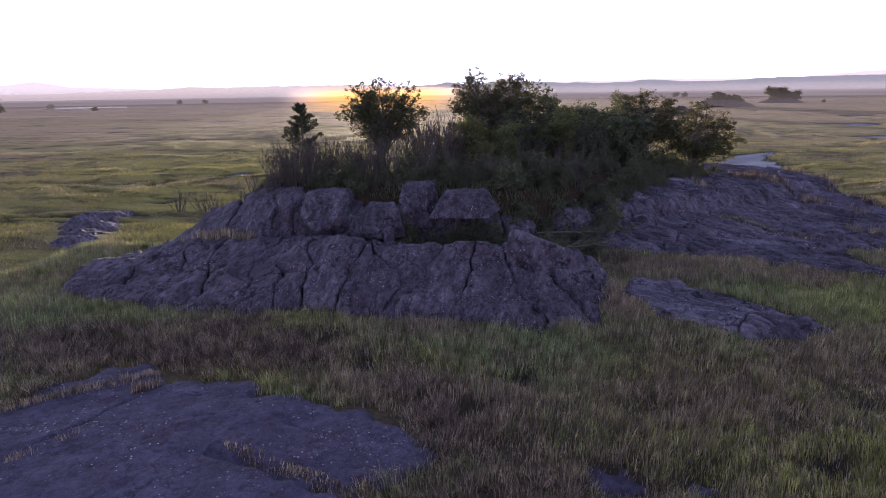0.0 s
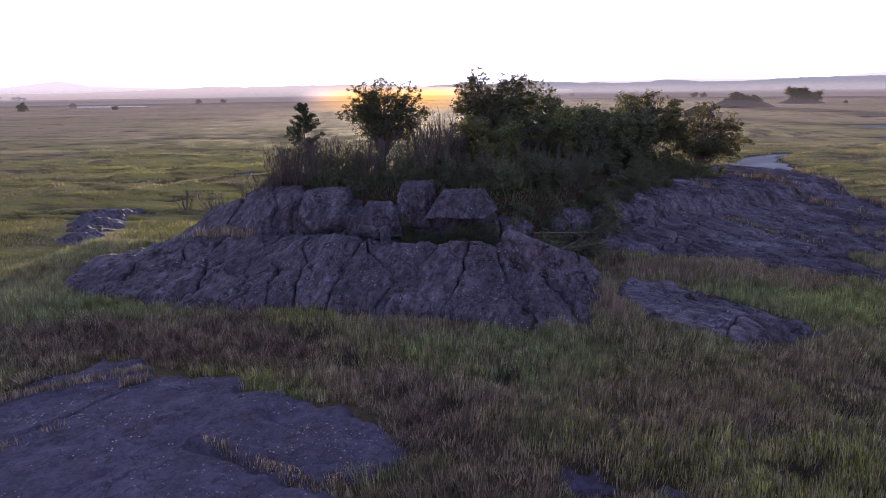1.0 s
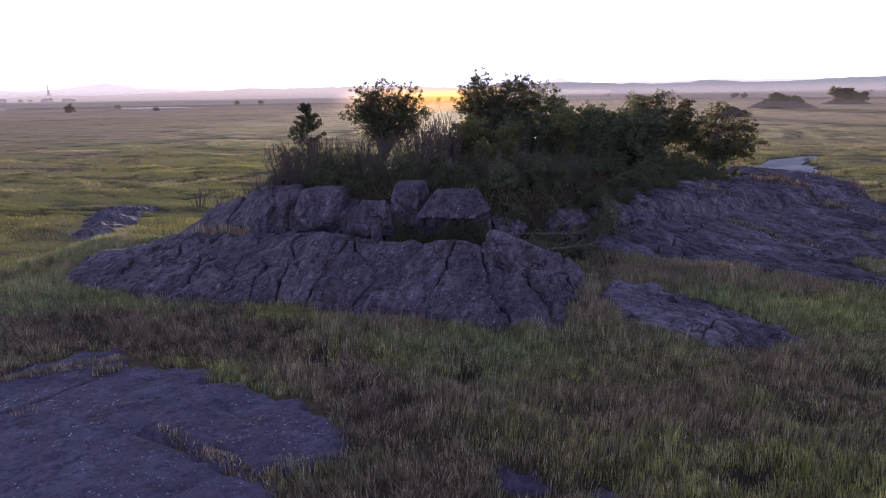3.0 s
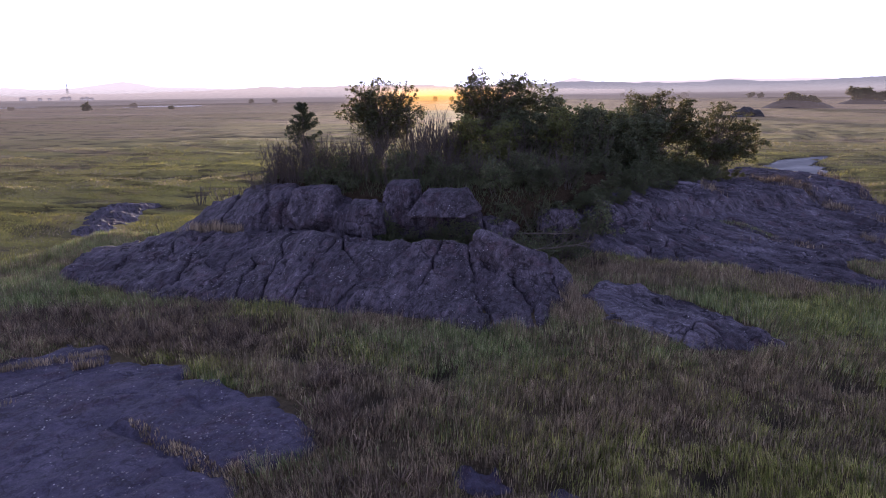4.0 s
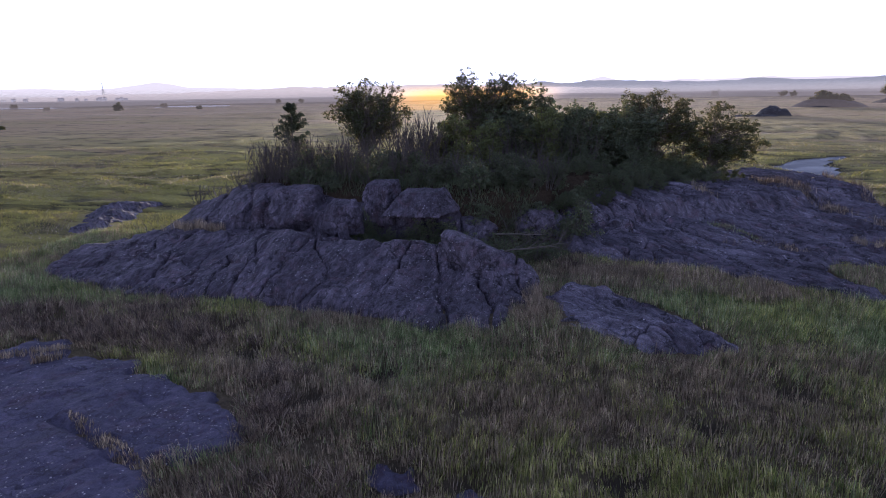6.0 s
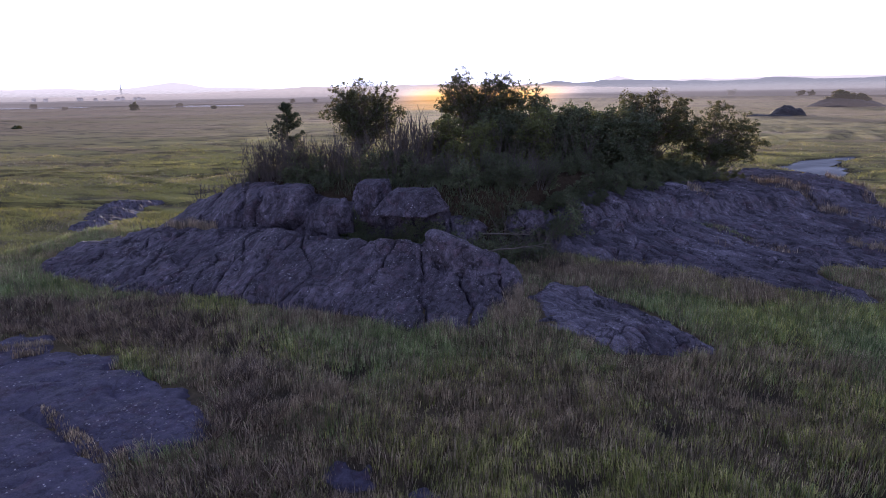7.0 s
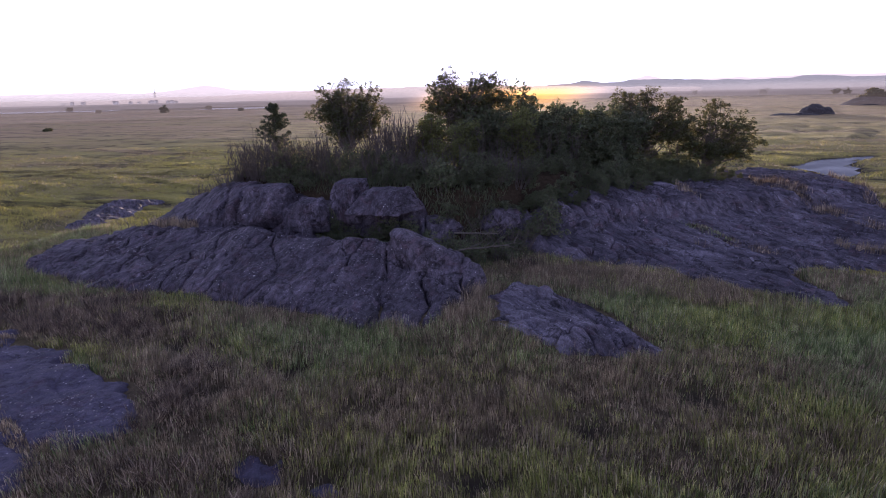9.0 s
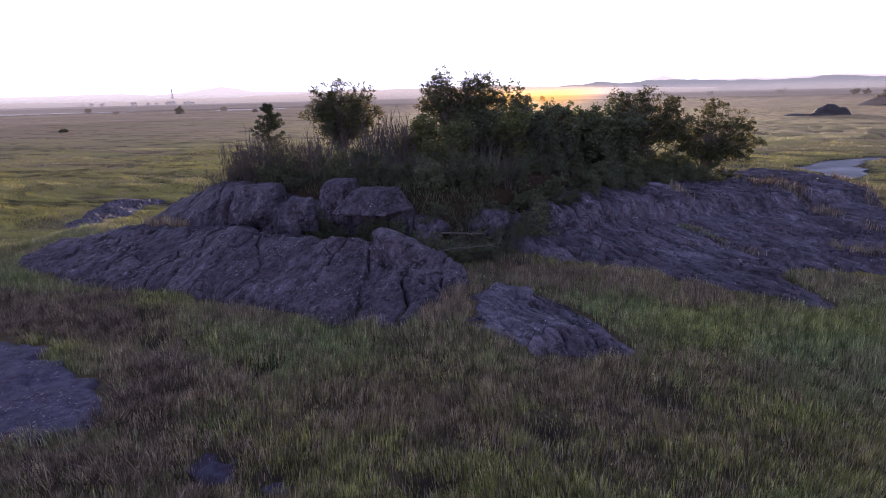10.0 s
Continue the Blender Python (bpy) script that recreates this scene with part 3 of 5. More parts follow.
def rock_sheet(name, outline, top, step, material, label, rim=0.5, rough=0.05, cracks=(), stretch=(1, 1), turn=0.0, seed=1, split=None, deep=0.2, wide=0.06, lift=0.05, round_off=0.08, wander=0.34, ribs=None):
    """A ledge of bedrock: top(x, y) inside an uneven outline, falling to the ground at its rim, split into blocks by joints."""
    xs = [p[0] for p in outline]
    ys = [p[1] for p in outline]
    c, s = math.cos(radians(turn)), math.sin(radians(turn))

    def depth(x, y):
        return edge_distance(x, y, outline) + 0.28 * layers(x * 0.9, y * 0.9, None, 4, 0.55, seed)

    def height(x, y):
        d = depth(x, y)
        u, v = (x * c + y * s) * stretch[0], (-x * s + y * c) * stretch[1]
        low = ground_height(x, y) - 0.12
        z = top(x, y) + rough * (1.6 * layers(u * 0.8, v * 0.8, None, 3, 0.5, seed + 7) + 1.0 * ridged(u * 1.1, v * 1.1, 3, 0.5, seed + 19))
        z = z + rough * (0.25 * layers(u * 4, v * 4, None, 2, 0.6, seed + 23) + 0.4 * ridged(u * 2.3, v * 2.3, 2, 0.5, seed + 29))
        wu, wv = u + 0.12 * vnoise(x * 3, y * 3, None, seed + 61), v + 0.12 * vnoise(x * 3, y * 3, None, seed + 62)
        z = z + rough * (1.7 * facets(wu, wv, 1.05, seed + 70) + 0.85 * facets(wu, wv, 0.42, seed + 80))
        z = z - 1.3 * rough * sstep(0.5, 0.72, vnoise(u * 1.9, v * 2.3, None, seed + 3)) - 0.9 * rough * sstep(0.5, 0.66, vnoise(u * 4.6, v * 5.6, None, seed + 4))
        if ribs:
            w = (x * c + y * s) / ribs[0] + 0.55 * layers(x * 0.35, y * 0.35, None, 3, 0.5, seed + 90)
            w = w + 0.06 * np.sin(3.1 * w + 4 * vnoise(x * 0.5, y * 0.5, None, seed + 95))
            k = np.floor(w)
            tall = 0.35 + 0.65 * lattice(k.astype(np.int64), 0 * k.astype(np.int64), 0 * k.astype(np.int64), seed + 91)
            z = z + ribs[1] * tall * ((w - k) ** 1.3 * (1 - sstep(0.88, 1.0, w - k)) - 0.4) * sstep(-0.45, 0.1, layers(x * 0.3, y * 0.3, None, 2, 0.5, seed + 92))
        if split:
            cell, dj = joints(x, y, *split, seed, wander)
            z = z + lift * (2 * lattice(cell.astype(np.int64), 0 * cell, 0 * cell, seed + 5) - 1)
            open_up = 0.22 + 0.78 * sstep(-0.25, 0.45, vnoise(x * 0.75, y * 0.75, None, seed + 9))
            z = z - deep * open_up * np.exp(-(dj / wide) ** 2) - round_off * np.exp(-dj / 0.16)
        for line, w, h in cracks:
            wob = 0.10 * vnoise(x * 1.7, y * 1.7, None, seed + 50) + 0.05 * vnoise(x * 5, y * 5, None, seed + 51)
            z = z - h * np.exp(-((line_distance(x, y, line) + wob) / w) ** 2)
        return np.where(d > 0, low + (np.maximum(z, low) - low) * sstep(0, rim, d) ** 0.7, low - 0.05)

    grid_x = np.arange(min(xs) - 0.6, max(xs) + 0.6, step)
    grid_y = np.arange(min(ys) - 0.6, max(ys) + 0.6, step)
    v, f = sheet_arrays(grid_x, grid_y, height, lambda x, y: depth(x, y) > -0.02)
    if not split:
        return tagged(new(name, mesh_of(name, v, f, material)), label, "rock"), height
    foot = empty(name, (0, 0, 0), label, "rock")
    mid = v[f].mean(1)
    cell, _ = joints(mid[:, 0], mid[:, 1], *split, seed, wander)
    cell = pieces(f, cell)
    for k in np.unique(cell):
        q = f[cell == k]
        used = np.unique(q)
        back = np.zeros(len(v), np.int64)
        back[used] = np.arange(len(used))
        child("block", mesh_of("block", v[used], back[q], material), foot)
    return foot, height


def dome_top(x, y):
    crest = np.interp(x, (-14, -12, -10, -6, -3, 0, 3, 4.6, 6.4), (0.35, 0.75, 1.0, 1.15, 1.62, 1.55, 1.55, 1.3, 0.75))
    crest_y = np.interp(x, (-14, -8, -5, -3, 0, 3, 6), (21.5, 21.8, 20.8, 20.2, 20.2, 20.4, 20.1))
    foot_y = np.interp(x, (-14, -11, -9.4, -6.3, -0.9, 3.5, 6.4), (19.0, 17.3, 16.9, 16.6, 16.4, 15.8, 15.9))
    power = np.interp(x, (-14, -5, -1, 0.2, 1.5, 3, 6.4), (0.9, 0.9, 0.85, 1.2, 2.0, 2.9, 2.2))
    u = np.clip((y - foot_y) / (crest_y - foot_y), 0, 1)
    drop = sstep(0.2, 1.2, y - crest_y) * np.interp(x, (-9, -5, -3.4, 4, 6), (0.0, 0.12, 0.65, 0.85, 0.5))
    return 0.25 + (crest - 0.25) * u ** power - drop


DOME_LINES = [(-11.6, -11.2), (-9.9, -9.6, -9.5, -9.9), (-8.0, -7.7, -8.2, -8.9), (-6.4, -6.0, -6.3, -6.6), (-5.0, -5.1, -5.3, -5.6), (-3.8, -4.0, -4.2, -4.6), (-3.0, -2.8, -2.65, -2.5),
              (-1.1, -1.05, -1.6, -2.3), (-0.8, -0.5, -0.3, 0.1), (0.8, 0.95, 1.2, 1.5), (3.3, 2.9, 2.8, 2.5), (5.0, 4.5, 4.2, 3.9), (5.9, 5.6, 5.4, 5.2)]
HOLE = ([(0.62, 19.35), (0.66, 19.4)], 0.26, 0.4)
CREST_CRACK = ([(1.6, 20.0), (2.4, 19.85), (3.3, 19.65), (4.2, 19.3), (5.2, 18.9), (6.2, 18.3)], 0.075, 0.34)
dome, dome_height = rock_sheet("rock_dome", DOME, dome_top, 0.036, ROCK, "broad grey-purple rock dome split by joints, rising from marsh grass",
                               0.35, 0.062, [HOLE, CREST_CRACK], (1.0, 0.55), 12, 3, (0.0, DOME_LINES, (16.4, 20.6), 2.3), 0.36, 0.036, 0.055, 0.035, 0.26)


def shoulder_top(x, y):
    return (1.2 + 1.5 * sstep(21.6, 25.8, y + 0.35 * (x + 8)) - 0.006 * (x + 8) ** 2) * np.interp(x, (-12.8, -11, -9, -7), (0.5, 0.82, 0.95, 1.0))


shoulder, shoulder_height = rock_sheet("rock_shoulder", SHOULDER, shoulder_top, 0.05, ROCK, "smooth sloping grey rock slab beside the boulders", 0.6, 0.026, [([(-7.3, 23.9), (-7.1, 22.8), (-6.8, 22.0)], 0.09, 0.4)], (1, 0.6), 30, 11,
                                       (20.0, [(-0.6, -0.1), (1.0, 1.6)], (22.5, 28.5), 3.2), 0.42, 0.05, 0.04, 0.03)


def step_top(x, y):
    """The bench of rock on which the blocks of the wall lie."""
    tall = np.interp(x, (-6.8, -6.0, -4.0, -2.4, -1.8, -0.8, 1.8, 2.4, 3.3), (1.9, 2.1, 2.05, 1.75, 2.2, 2.15, 2.05, 1.4, 1.1))
    out = np.interp(x, (-6.8, -3.9, -3.5, -1.8, -0.9, 2.0, 2.6), (23.1, 23.2, 23.0, 23.5, 24.0, 24.0, 23.6))
    foot = np.interp(x, (-3.0, -1.0, 2.0, 2.6), (0.95, 0.7, 0.6, 0.8))
    return foot + (tall - foot) * sstep(0, 0.5, y - out) + 0.1 * np.clip(y - 24.8, 0, 2)


step_rock, step_height = rock_sheet("rock_step", STEP, step_top, 0.05, ROCK, "shaded bench of grey rock at the edge of the thicket", 0.3, 0.05, [([(-5.9, 23.0), (-5.3, 24.6)], 0.05, 0.1), ([(0.4, 24.0), (0.9, 25.2)], 0.04, 0.1)], (1, 0.8), 25, 61,
                                    (0.0, [(-3.85, -3.8), (-1.05, -0.75), (2.25, 2.3)], (23.0, 26.0), 3.4), 0.5, 0.05, 0.03, 0.015, 0.10)


def wall_block(at, size, lean, turn, label, seed, splay=0.12, top=0.06, keen=16.0, chips=9):
    """A block split from the bedrock: flat, leaning faces with worn arrises, bedding cracks and chipped corners. lean: how far the front face leans back."""
    rng = np.random.RandomState(seed)
    bm = bmesh.new()
    bmesh.ops.create_icosphere(bm, subdivisions=6, radius=1.0)
    u = np.array([v.co for v in bm.verts])
    f = np.array([[v.index for v in q.verts] for q in bm.faces])
    bm.free()
    planes = [((0, -1, lean), 0.96), ((0, 1, 0.1), 1.0), ((1, rng.uniform(-0.2, 0.1), splay), 0.98), ((-1, rng.uniform(-0.2, 0.1), splay), 0.98), ((rng.uniform(-top, top), -top, 1), 0.94), ((0, 0, -1), 1.0)]
    for _ in range(chips):
        n = rng.choice((-1, 1), 3) * rng.uniform(0.25, 1.0, 3)
        n[1], n[2] = -abs(n[1]), abs(n[2]) * rng.choice((1, 1, -0.6))
        planes.append((tuple(n), np.abs(n).sum() / np.linalg.norm(n) * rng.uniform(0.74, 0.9)))
    total = np.zeros(len(u))
    for n, d in planes:
        n = np.array(n) / np.linalg.norm(n)
        total += np.clip(u @ n / d, 0, None) ** keen
    q = u * (total ** (-1 / keen))[:, None] * np.array(size)
    k = seed * 3.7
    rough = 0.055 * layers(q[:, 0] * 1.1 + k, q[:, 1] * 1.1, q[:, 2] * 1.4, 3, 0.5, seed) + 0.035 * layers(q[:, 0] * 5 + k, q[:, 1] * 5, q[:, 2] * 6, 3, 0.55, seed + 4)
    bed = layers(q[:, 0] * 0.5 + k, q[:, 1] * 0.5, q[:, 2] * 1.8, 2, 0.5, seed + 9)
    rough = rough - 0.06 * np.exp(-(bed / 0.03) ** 2) - 0.05 * sstep(0.45, 0.7, vnoise(q[:, 0] * 2.6 + k, q[:, 1] * 2.6, q[:, 2] * 3, seed + 6))
    q = q + u * rough[:, None]
    ob = new("boulder", mesh_of("boulder", q, f, ROCK))
    ob.matrix_basis = pose(*at, 0, 0, turn)
    return tagged(ob, label, "boulder", "boulders on the outcrop")


wall_block((-5.05, 23.95, 1.95), (0.94, 0.92, 0.9), 0.75, -4, "large grey-purple rock block with a leaning face", 31, 0.22, 0.06, 30.0, 12)
wall_block((-2.6, 23.3, 1.70), (0.74, 0.6, 0.68), 0.45, 6, "squat rounded rock block between two larger ones", 32, 0.3, 0.15, 16.0, 14)
wall_block((-1.3, 24.55, 2.15), (0.72, 0.6, 0.93), 0.35, -8, "upright grey rock block set back under the shrubs", 33, 0.2, 0.1, 26.0)
wall_block((0.72, 23.8, 2.42), (1.02, 0.72, 0.46), 0.6, 3, "broad flat-faced rock slab jutting over a dark hollow", 34, 0.3, 0.05, 30.0, 3)


def ledge_top(x, y):
    """A low apron, a steeper step and a broad back that runs away from the dome and sinks."""
    d = 0.8 * (y - 24.0) - 0.6 * (x - 9.6) + 0.35 * vnoise(x * 0.5, y * 0.5, None, 8)
    back = np.interp(y, (24, 31, 35, 42, 50), (1.0, 1.0, 0.82, 0.53, 0.32))
    return 0.17 + np.interp(d, (-6, 0, 1.7, 2.9, 3.6, 4.2, 6.0, 9.0), (0.0, 0.05, 0.30, 0.42, 0.55, 1.3, 1.62, 1.78)) * back


LEDGE_LINES = [(22.6 + 1.3 * k + 0.35 * math.sin(2.3 * k), 22.3 + 1.45 * k + 0.3 * math.sin(3.1 * k)) for k in range(18)]
ledge, ledge_height = rock_sheet("rock_ledge", RIGHT_LEDGE, ledge_top, 0.06, ROCK_RIDGED, "long ridged slope of grey-purple bedrock running down to grass", 0.6, 0.08,
                                 [], (2.2, 0.22), 47, 21, (50.0, LEDGE_LINES, (-1.0, 20.0), 4.5), 0.28, 0.06, 0.08, 0.03, 0.4, (0.62, 0.40))


def side_top(x, y):
    return 0.12 + 0.24 * sstep(0, 1.4, edge_distance(x, y, SIDE_SLAB)) + 0.04 * (y - 18)


side, side_height = rock_sheet("rock_slab", SIDE_SLAB, side_top, 0.05, ROCK_RIDGED, "low pointed grey rock slab half sunk in grass", 0.5, 0.10, [], (1.2, 0.5), 45, 31,
                               (42.0, [(16.6, 17.0), (17.9, 18.1), (19.2, 19.0)], (6.0, 12.5), 2.2), 0.18, 0.06, 0.05, 0.07)


def front_top(x, y):
    return 0.10 + 0.07 * vnoise(x * 0.25, y * 0.3, None, 77) + 0.03 * sstep(0, 2, edge_distance(x, y, FRONT_SLAB))


FRONT_CRACKS = [([(-3.2, 9.4), (-2.2, 9.1), (-1.2, 8.6), (-0.2, 8.4)], 0.10, 0.12), ([(-4.2, 10.6), (-2.8, 10.9), (-1.4, 10.2)], 0.05, 0.05)]
front_rock, front_height = rock_sheet("flat_rock", FRONT_SLAB, front_top, 0.05, ROCK_FLAT, "flat worn grey rock pavement with pebbles and grassy joints", 0.25, 0.018, FRONT_CRACKS, (1, 1), 0, 41,
                                      (-38.0, [(-13.4, -13.2), (-11.3, -11.6), (-8.4, -8.2), (-5.6, -5.9)], (-2.0, 10.0), 4.4), 0.06, 0.05, 0.015, 0.006)


def left_top(x, y):
    return 0.02 + 0.45 * sstep(0, 2.2, edge_distance(x, y, LEFT_SLAB))


rock_sheet("rock_slab", LEFT_SLAB, left_top, 0.07, ROCK_RIDGED, "low grey rock slab lying in yellow-green marsh grass", 0.5, 0.07, [], (1.4, 0.5), -20, 51,
           (-25.0, [(-32.5, -32.3), (-31.3, -31.5), (-30.2, -30.0)], (12.0, 24.0), 3.5), 0.2, 0.09, 0.06, 0.08)
for hx, hy, r in ((4.5, 9.25, 0.6), (5.9, 9.2, 0.48), (-6.6, 14.6, 0.4)):
    ring = [(hx + r * 1.5 * math.cos(a), hy + r * math.sin(a)) for a in np.arange(0, 6.2, 0.5)]
    rock_sheet("sunken_rock", ring, lambda x, y: -0.10 + 0 * x, 0.05, ROCK_FLAT, "bare patch of rock sunk among the grass", 0.3, 0.022, [], (1, 1), 0, int(hx * 10) + 200)


def boulder(at, size, turn, label, seed, square=4.0, rough=0.10, name="boulder", tip=0.0, slant=0.0, level=5, material=None):
    """A block of bedrock with worn, uneven faces and split edges."""
    bm = bmesh.new()
    bmesh.ops.create_icosphere(bm, subdivisions=level, radius=1.0)
    p = np.array([v.co for v in bm.verts])
    f = np.array([[v.index for v in q.verts] for q in bm.faces])
    bm.free()
    k = seed * 7.3
    w = p + 0.22 * np.stack([layers(p[:, 0] * 1.3 + k + 9 * i, p[:, 1] * 1.3, p[:, 2] * 1.3, 2, 0.5, seed + i) for i in range(3)], 1)
    q = w * ((np.abs(w) ** square).sum(1) ** (-1 / square))[:, None]
    n = rough * layers(p[:, 0] * 1.7 + k, p[:, 1] * 1.7, p[:, 2] * 1.7, 3, 0.5, seed) + 0.025 * layers(p[:, 0] * 6 + k, p[:, 1] * 6, p[:, 2] * 6, 3, 0.5, seed + 8)
    bed = layers(p[:, 0] * 0.8 + k, p[:, 1] * 0.8, p[:, 2] * 2.2, 2, 0.5, seed + 4)
    n = n - 0.10 * np.exp(-(bed / 0.05) ** 2)
    cuts = np.random.RandomState(seed + 40)
    for _ in range(12):
        d = cuts.normal(size=3)
        d /= np.linalg.norm(d)
        over = np.maximum(q @ d - cuts.uniform(0.86, 1.1), 0)
        q = q - over[:, None] * d * 0.9
    q = q * (1 + n)[:, None] * np.array(size)
    ob = new(name, mesh_of(name, q, f, material or ROCK))
    ob.matrix_basis = pose(*at, tip, slant, turn)
    return tagged(ob, label, "boulder", "boulders on the outcrop")


boulder((-2.15, 22.25, 1.2), (0.2, 0.2, 0.5), 15, "small upright stone standing in front of the boulders", 5, 3.4, 0.12, level=4)
boulder((3.6, 20.35, 1.12), (1.2, 0.72, 0.6), -8, "long grey boulder resting on the crest of the dome", 7, 5.0, 0.10, tip=-12, slant=20)
boulder((5.0, 20.1, 0.5), (0.95, 0.8, 0.5), -20, "worn grey rock block at the end of the dome", 8, 3.0, 0.16)
boulder((5.2, 26.0, 1.15), (0.85, 0.8, 0.75), 10, "shaded grey boulder under the trees", 9, 3.6, 0.12)
boulder((2.9, 24.8, 1.0), (0.8, 0.7, 0.6), -10, "shaded low boulder half hidden by shrubs", 10, 3.4, 0.14)
boulder((8.85, 27.4, 0.68), (0.5, 0.55, 0.6), 25, "squared knob of rock at the edge of the ledge", 12, 3.8, 0.15, material=ROCK_RIDGED)
boulder((7.6, 26.4, 0.25), (0.8, 0.8, 0.45), 40, "low worn block of rock at the foot of the ledge", 13, 3.2, 0.16, material=ROCK_RIDGED)
boulder((7.2, 29.0, 0.9), (1.1, 1.0, 0.7), 10, "shaded rock step under the thicket", 14, 3.6, 0.14, material=ROCK_RIDGED)


# ---- trees and shrubs ----
def tube(verts, faces, path, r0, r1, sides=5):
    """Adds a tapered limb along a path of places."""
    base = len(verts)
    n = len(path)
    for i, p in enumerate(path):
        d = (path[min(i + 1, n - 1)] - path[max(i - 1, 0)]).normalized()
        a = d.orthogonal().normalized()
        b = d.cross(a)
        r = r0 + (r1 - r0) * i / (n - 1)
        for k in range(sides):
            t = 2 * math.pi * k / sides
            verts.append(tuple(p + (a * math.cos(t) + b * math.sin(t)) * r))
    for i in range(n - 1):
        for k in range(sides):
            q = base + i * sides
            faces.append((q + k, q + (k + 1) % sides, q + sides + (k + 1) % sides, q + sides + k))


def limb(rng, a, b, bends=5, wander=0.12, sag=0.0):
    a, b = Vector(a), Vector(b)
    long = (b - a).length
    out = []
    for i in range(bends + 1):
        t = i / bends
        w = math.sin(math.pi * t) * wander * long
        p = a.lerp(b, t) + Vector((rng.uniform(-w, w), rng.uniform(-w, w), rng.uniform(-w, w) * 0.4 + sag * long * math.sin(math.pi * t)))
        out.append(p)
    return out


def leaves(rng, centres, radius, count, size, flat=0.75):
    """Small pointed leaves gathered in clumps round the given places."""
    g = np.random.RandomState(rng.randrange(1 << 30))
    c = np.asarray(centres, float)
    pick = g.randint(0, len(c), count)
    off = g.normal(size=(count, 3))
    off /= np.linalg.norm(off, axis=1)[:, None] + 1e-9
    off *= (g.rand(count) ** 0.45)[:, None] * np.asarray(radius)[pick][:, None]
    off[:, 2] *= flat
    p = c[pick] + off
    a = g.normal(size=(count, 3))
    a[:, 2] *= 0.6
    a /= np.linalg.norm(a, axis=1)[:, None] + 1e-9
    b = np.cross(a, g.normal(size=(count, 3)))
    b /= np.linalg.norm(b, axis=1)[:, None] + 1e-9
    s = size * (0.6 + 0.8 * g.rand(count))[:, None]
    v = np.stack([p - a * s, p + b * s * 0.55, p + a * s, p - b * s * 0.55], 1).reshape(-1, 3)
    return v, np.arange(4 * count).reshape(-1, 4)


def crown_tree(name, at, height, crown, n_limbs, n_leaves, leaf, label, seed, stems=1, leaf_size=0.05, clump=0.25, trunk_r=0.09, category="tree", lean=(0, 0), material_bark=None, hollow=0.55, shoots=4, reach=0.42):
    """A tree: stems, limbs and shoots that reach into an uneven crown, with a small spray of leaves at each tip. crown: a list of ellipsoids (x, y, z, rx, ry, rz) above the foot."""
    rng = random.Random(seed)
    foot = empty(name, at, label, category)
    verts, faces, ends = [], [], []
    middle = Vector((sum(c[0] for c in crown) / len(crown), sum(c[1] for c in crown) / len(crown), sum(c[2] for c in crown) / len(crown)))
    for s in range(stems):
        a = 2 * math.pi * s / max(stems, 1) + rng.random()
        base = Vector((0.18 * math.cos(a), 0.18 * math.sin(a), -0.15)) if stems > 1 else Vector((0, 0, -0.15))
        lo = min(c[2] - c[5] for c in crown)
        top = Vector((lean[0] + rng.uniform(-0.4, 0.4), lean[1] + rng.uniform(-0.4, 0.4), max(lo + 0.5, 0.55 * height)))
        main = limb(rng, base, top, 6, 0.06)
        tube(verts, faces, main, trunk_r, trunk_r * 0.55, 6)
        for k in range(n_limbs // stems):
            cx, cy, cz, rx, ry, rz = crown[rng.randrange(len(crown))]
            d = Vector((rng.gauss(0, 1), rng.gauss(0, 1), rng.gauss(0, 1))).normalized()
            r = hollow + (0.97 - hollow) * rng.random()
            end = Vector((cx + d.x * rx * r, cy + d.y * ry * r, cz + d.z * rz * r))
            start = main[rng.randrange(2, len(main))]
            path = limb(rng, start, end, 4, 0.10, 0.04)
            tube(verts, faces, path, trunk_r * rng.uniform(0.25, 0.45), 0.012, 4)
            ends.append((path[-1], clump * rng.uniform(0.6, 1.1)))
            for _ in range(shoots):
                q = path[rng.randrange(2, 5)]
                way = (q - middle).normalized() * 0.5 + Vector((rng.gauss(0, 0.7), rng.gauss(0, 0.7), rng.gauss(0.15, 0.5)))
                tip = q + way.normalized() * reach * rng.uniform(0.4, 1.0)
                tube(verts, faces, limb(rng, q, tip, 2, 0.1), 0.012, 0.005, 3)
                ends.append((tip, clump * rng.uniform(0.45, 1.0)))
    child("trunk", mesh_of("trunk", np.array(verts), np.array(faces), material_bark or BARK), foot)
    v, f = leaves(rng, [tuple(e[0]) for e in ends], [e[1] for e in ends], n_leaves, leaf_size)
    child("crown", mesh_of("crown", v, f, leaf, False), foot)
    return foot


def ground_at(x, y, lift=0.0):
    return (x, y, float(ground_height(x, y)) + lift)


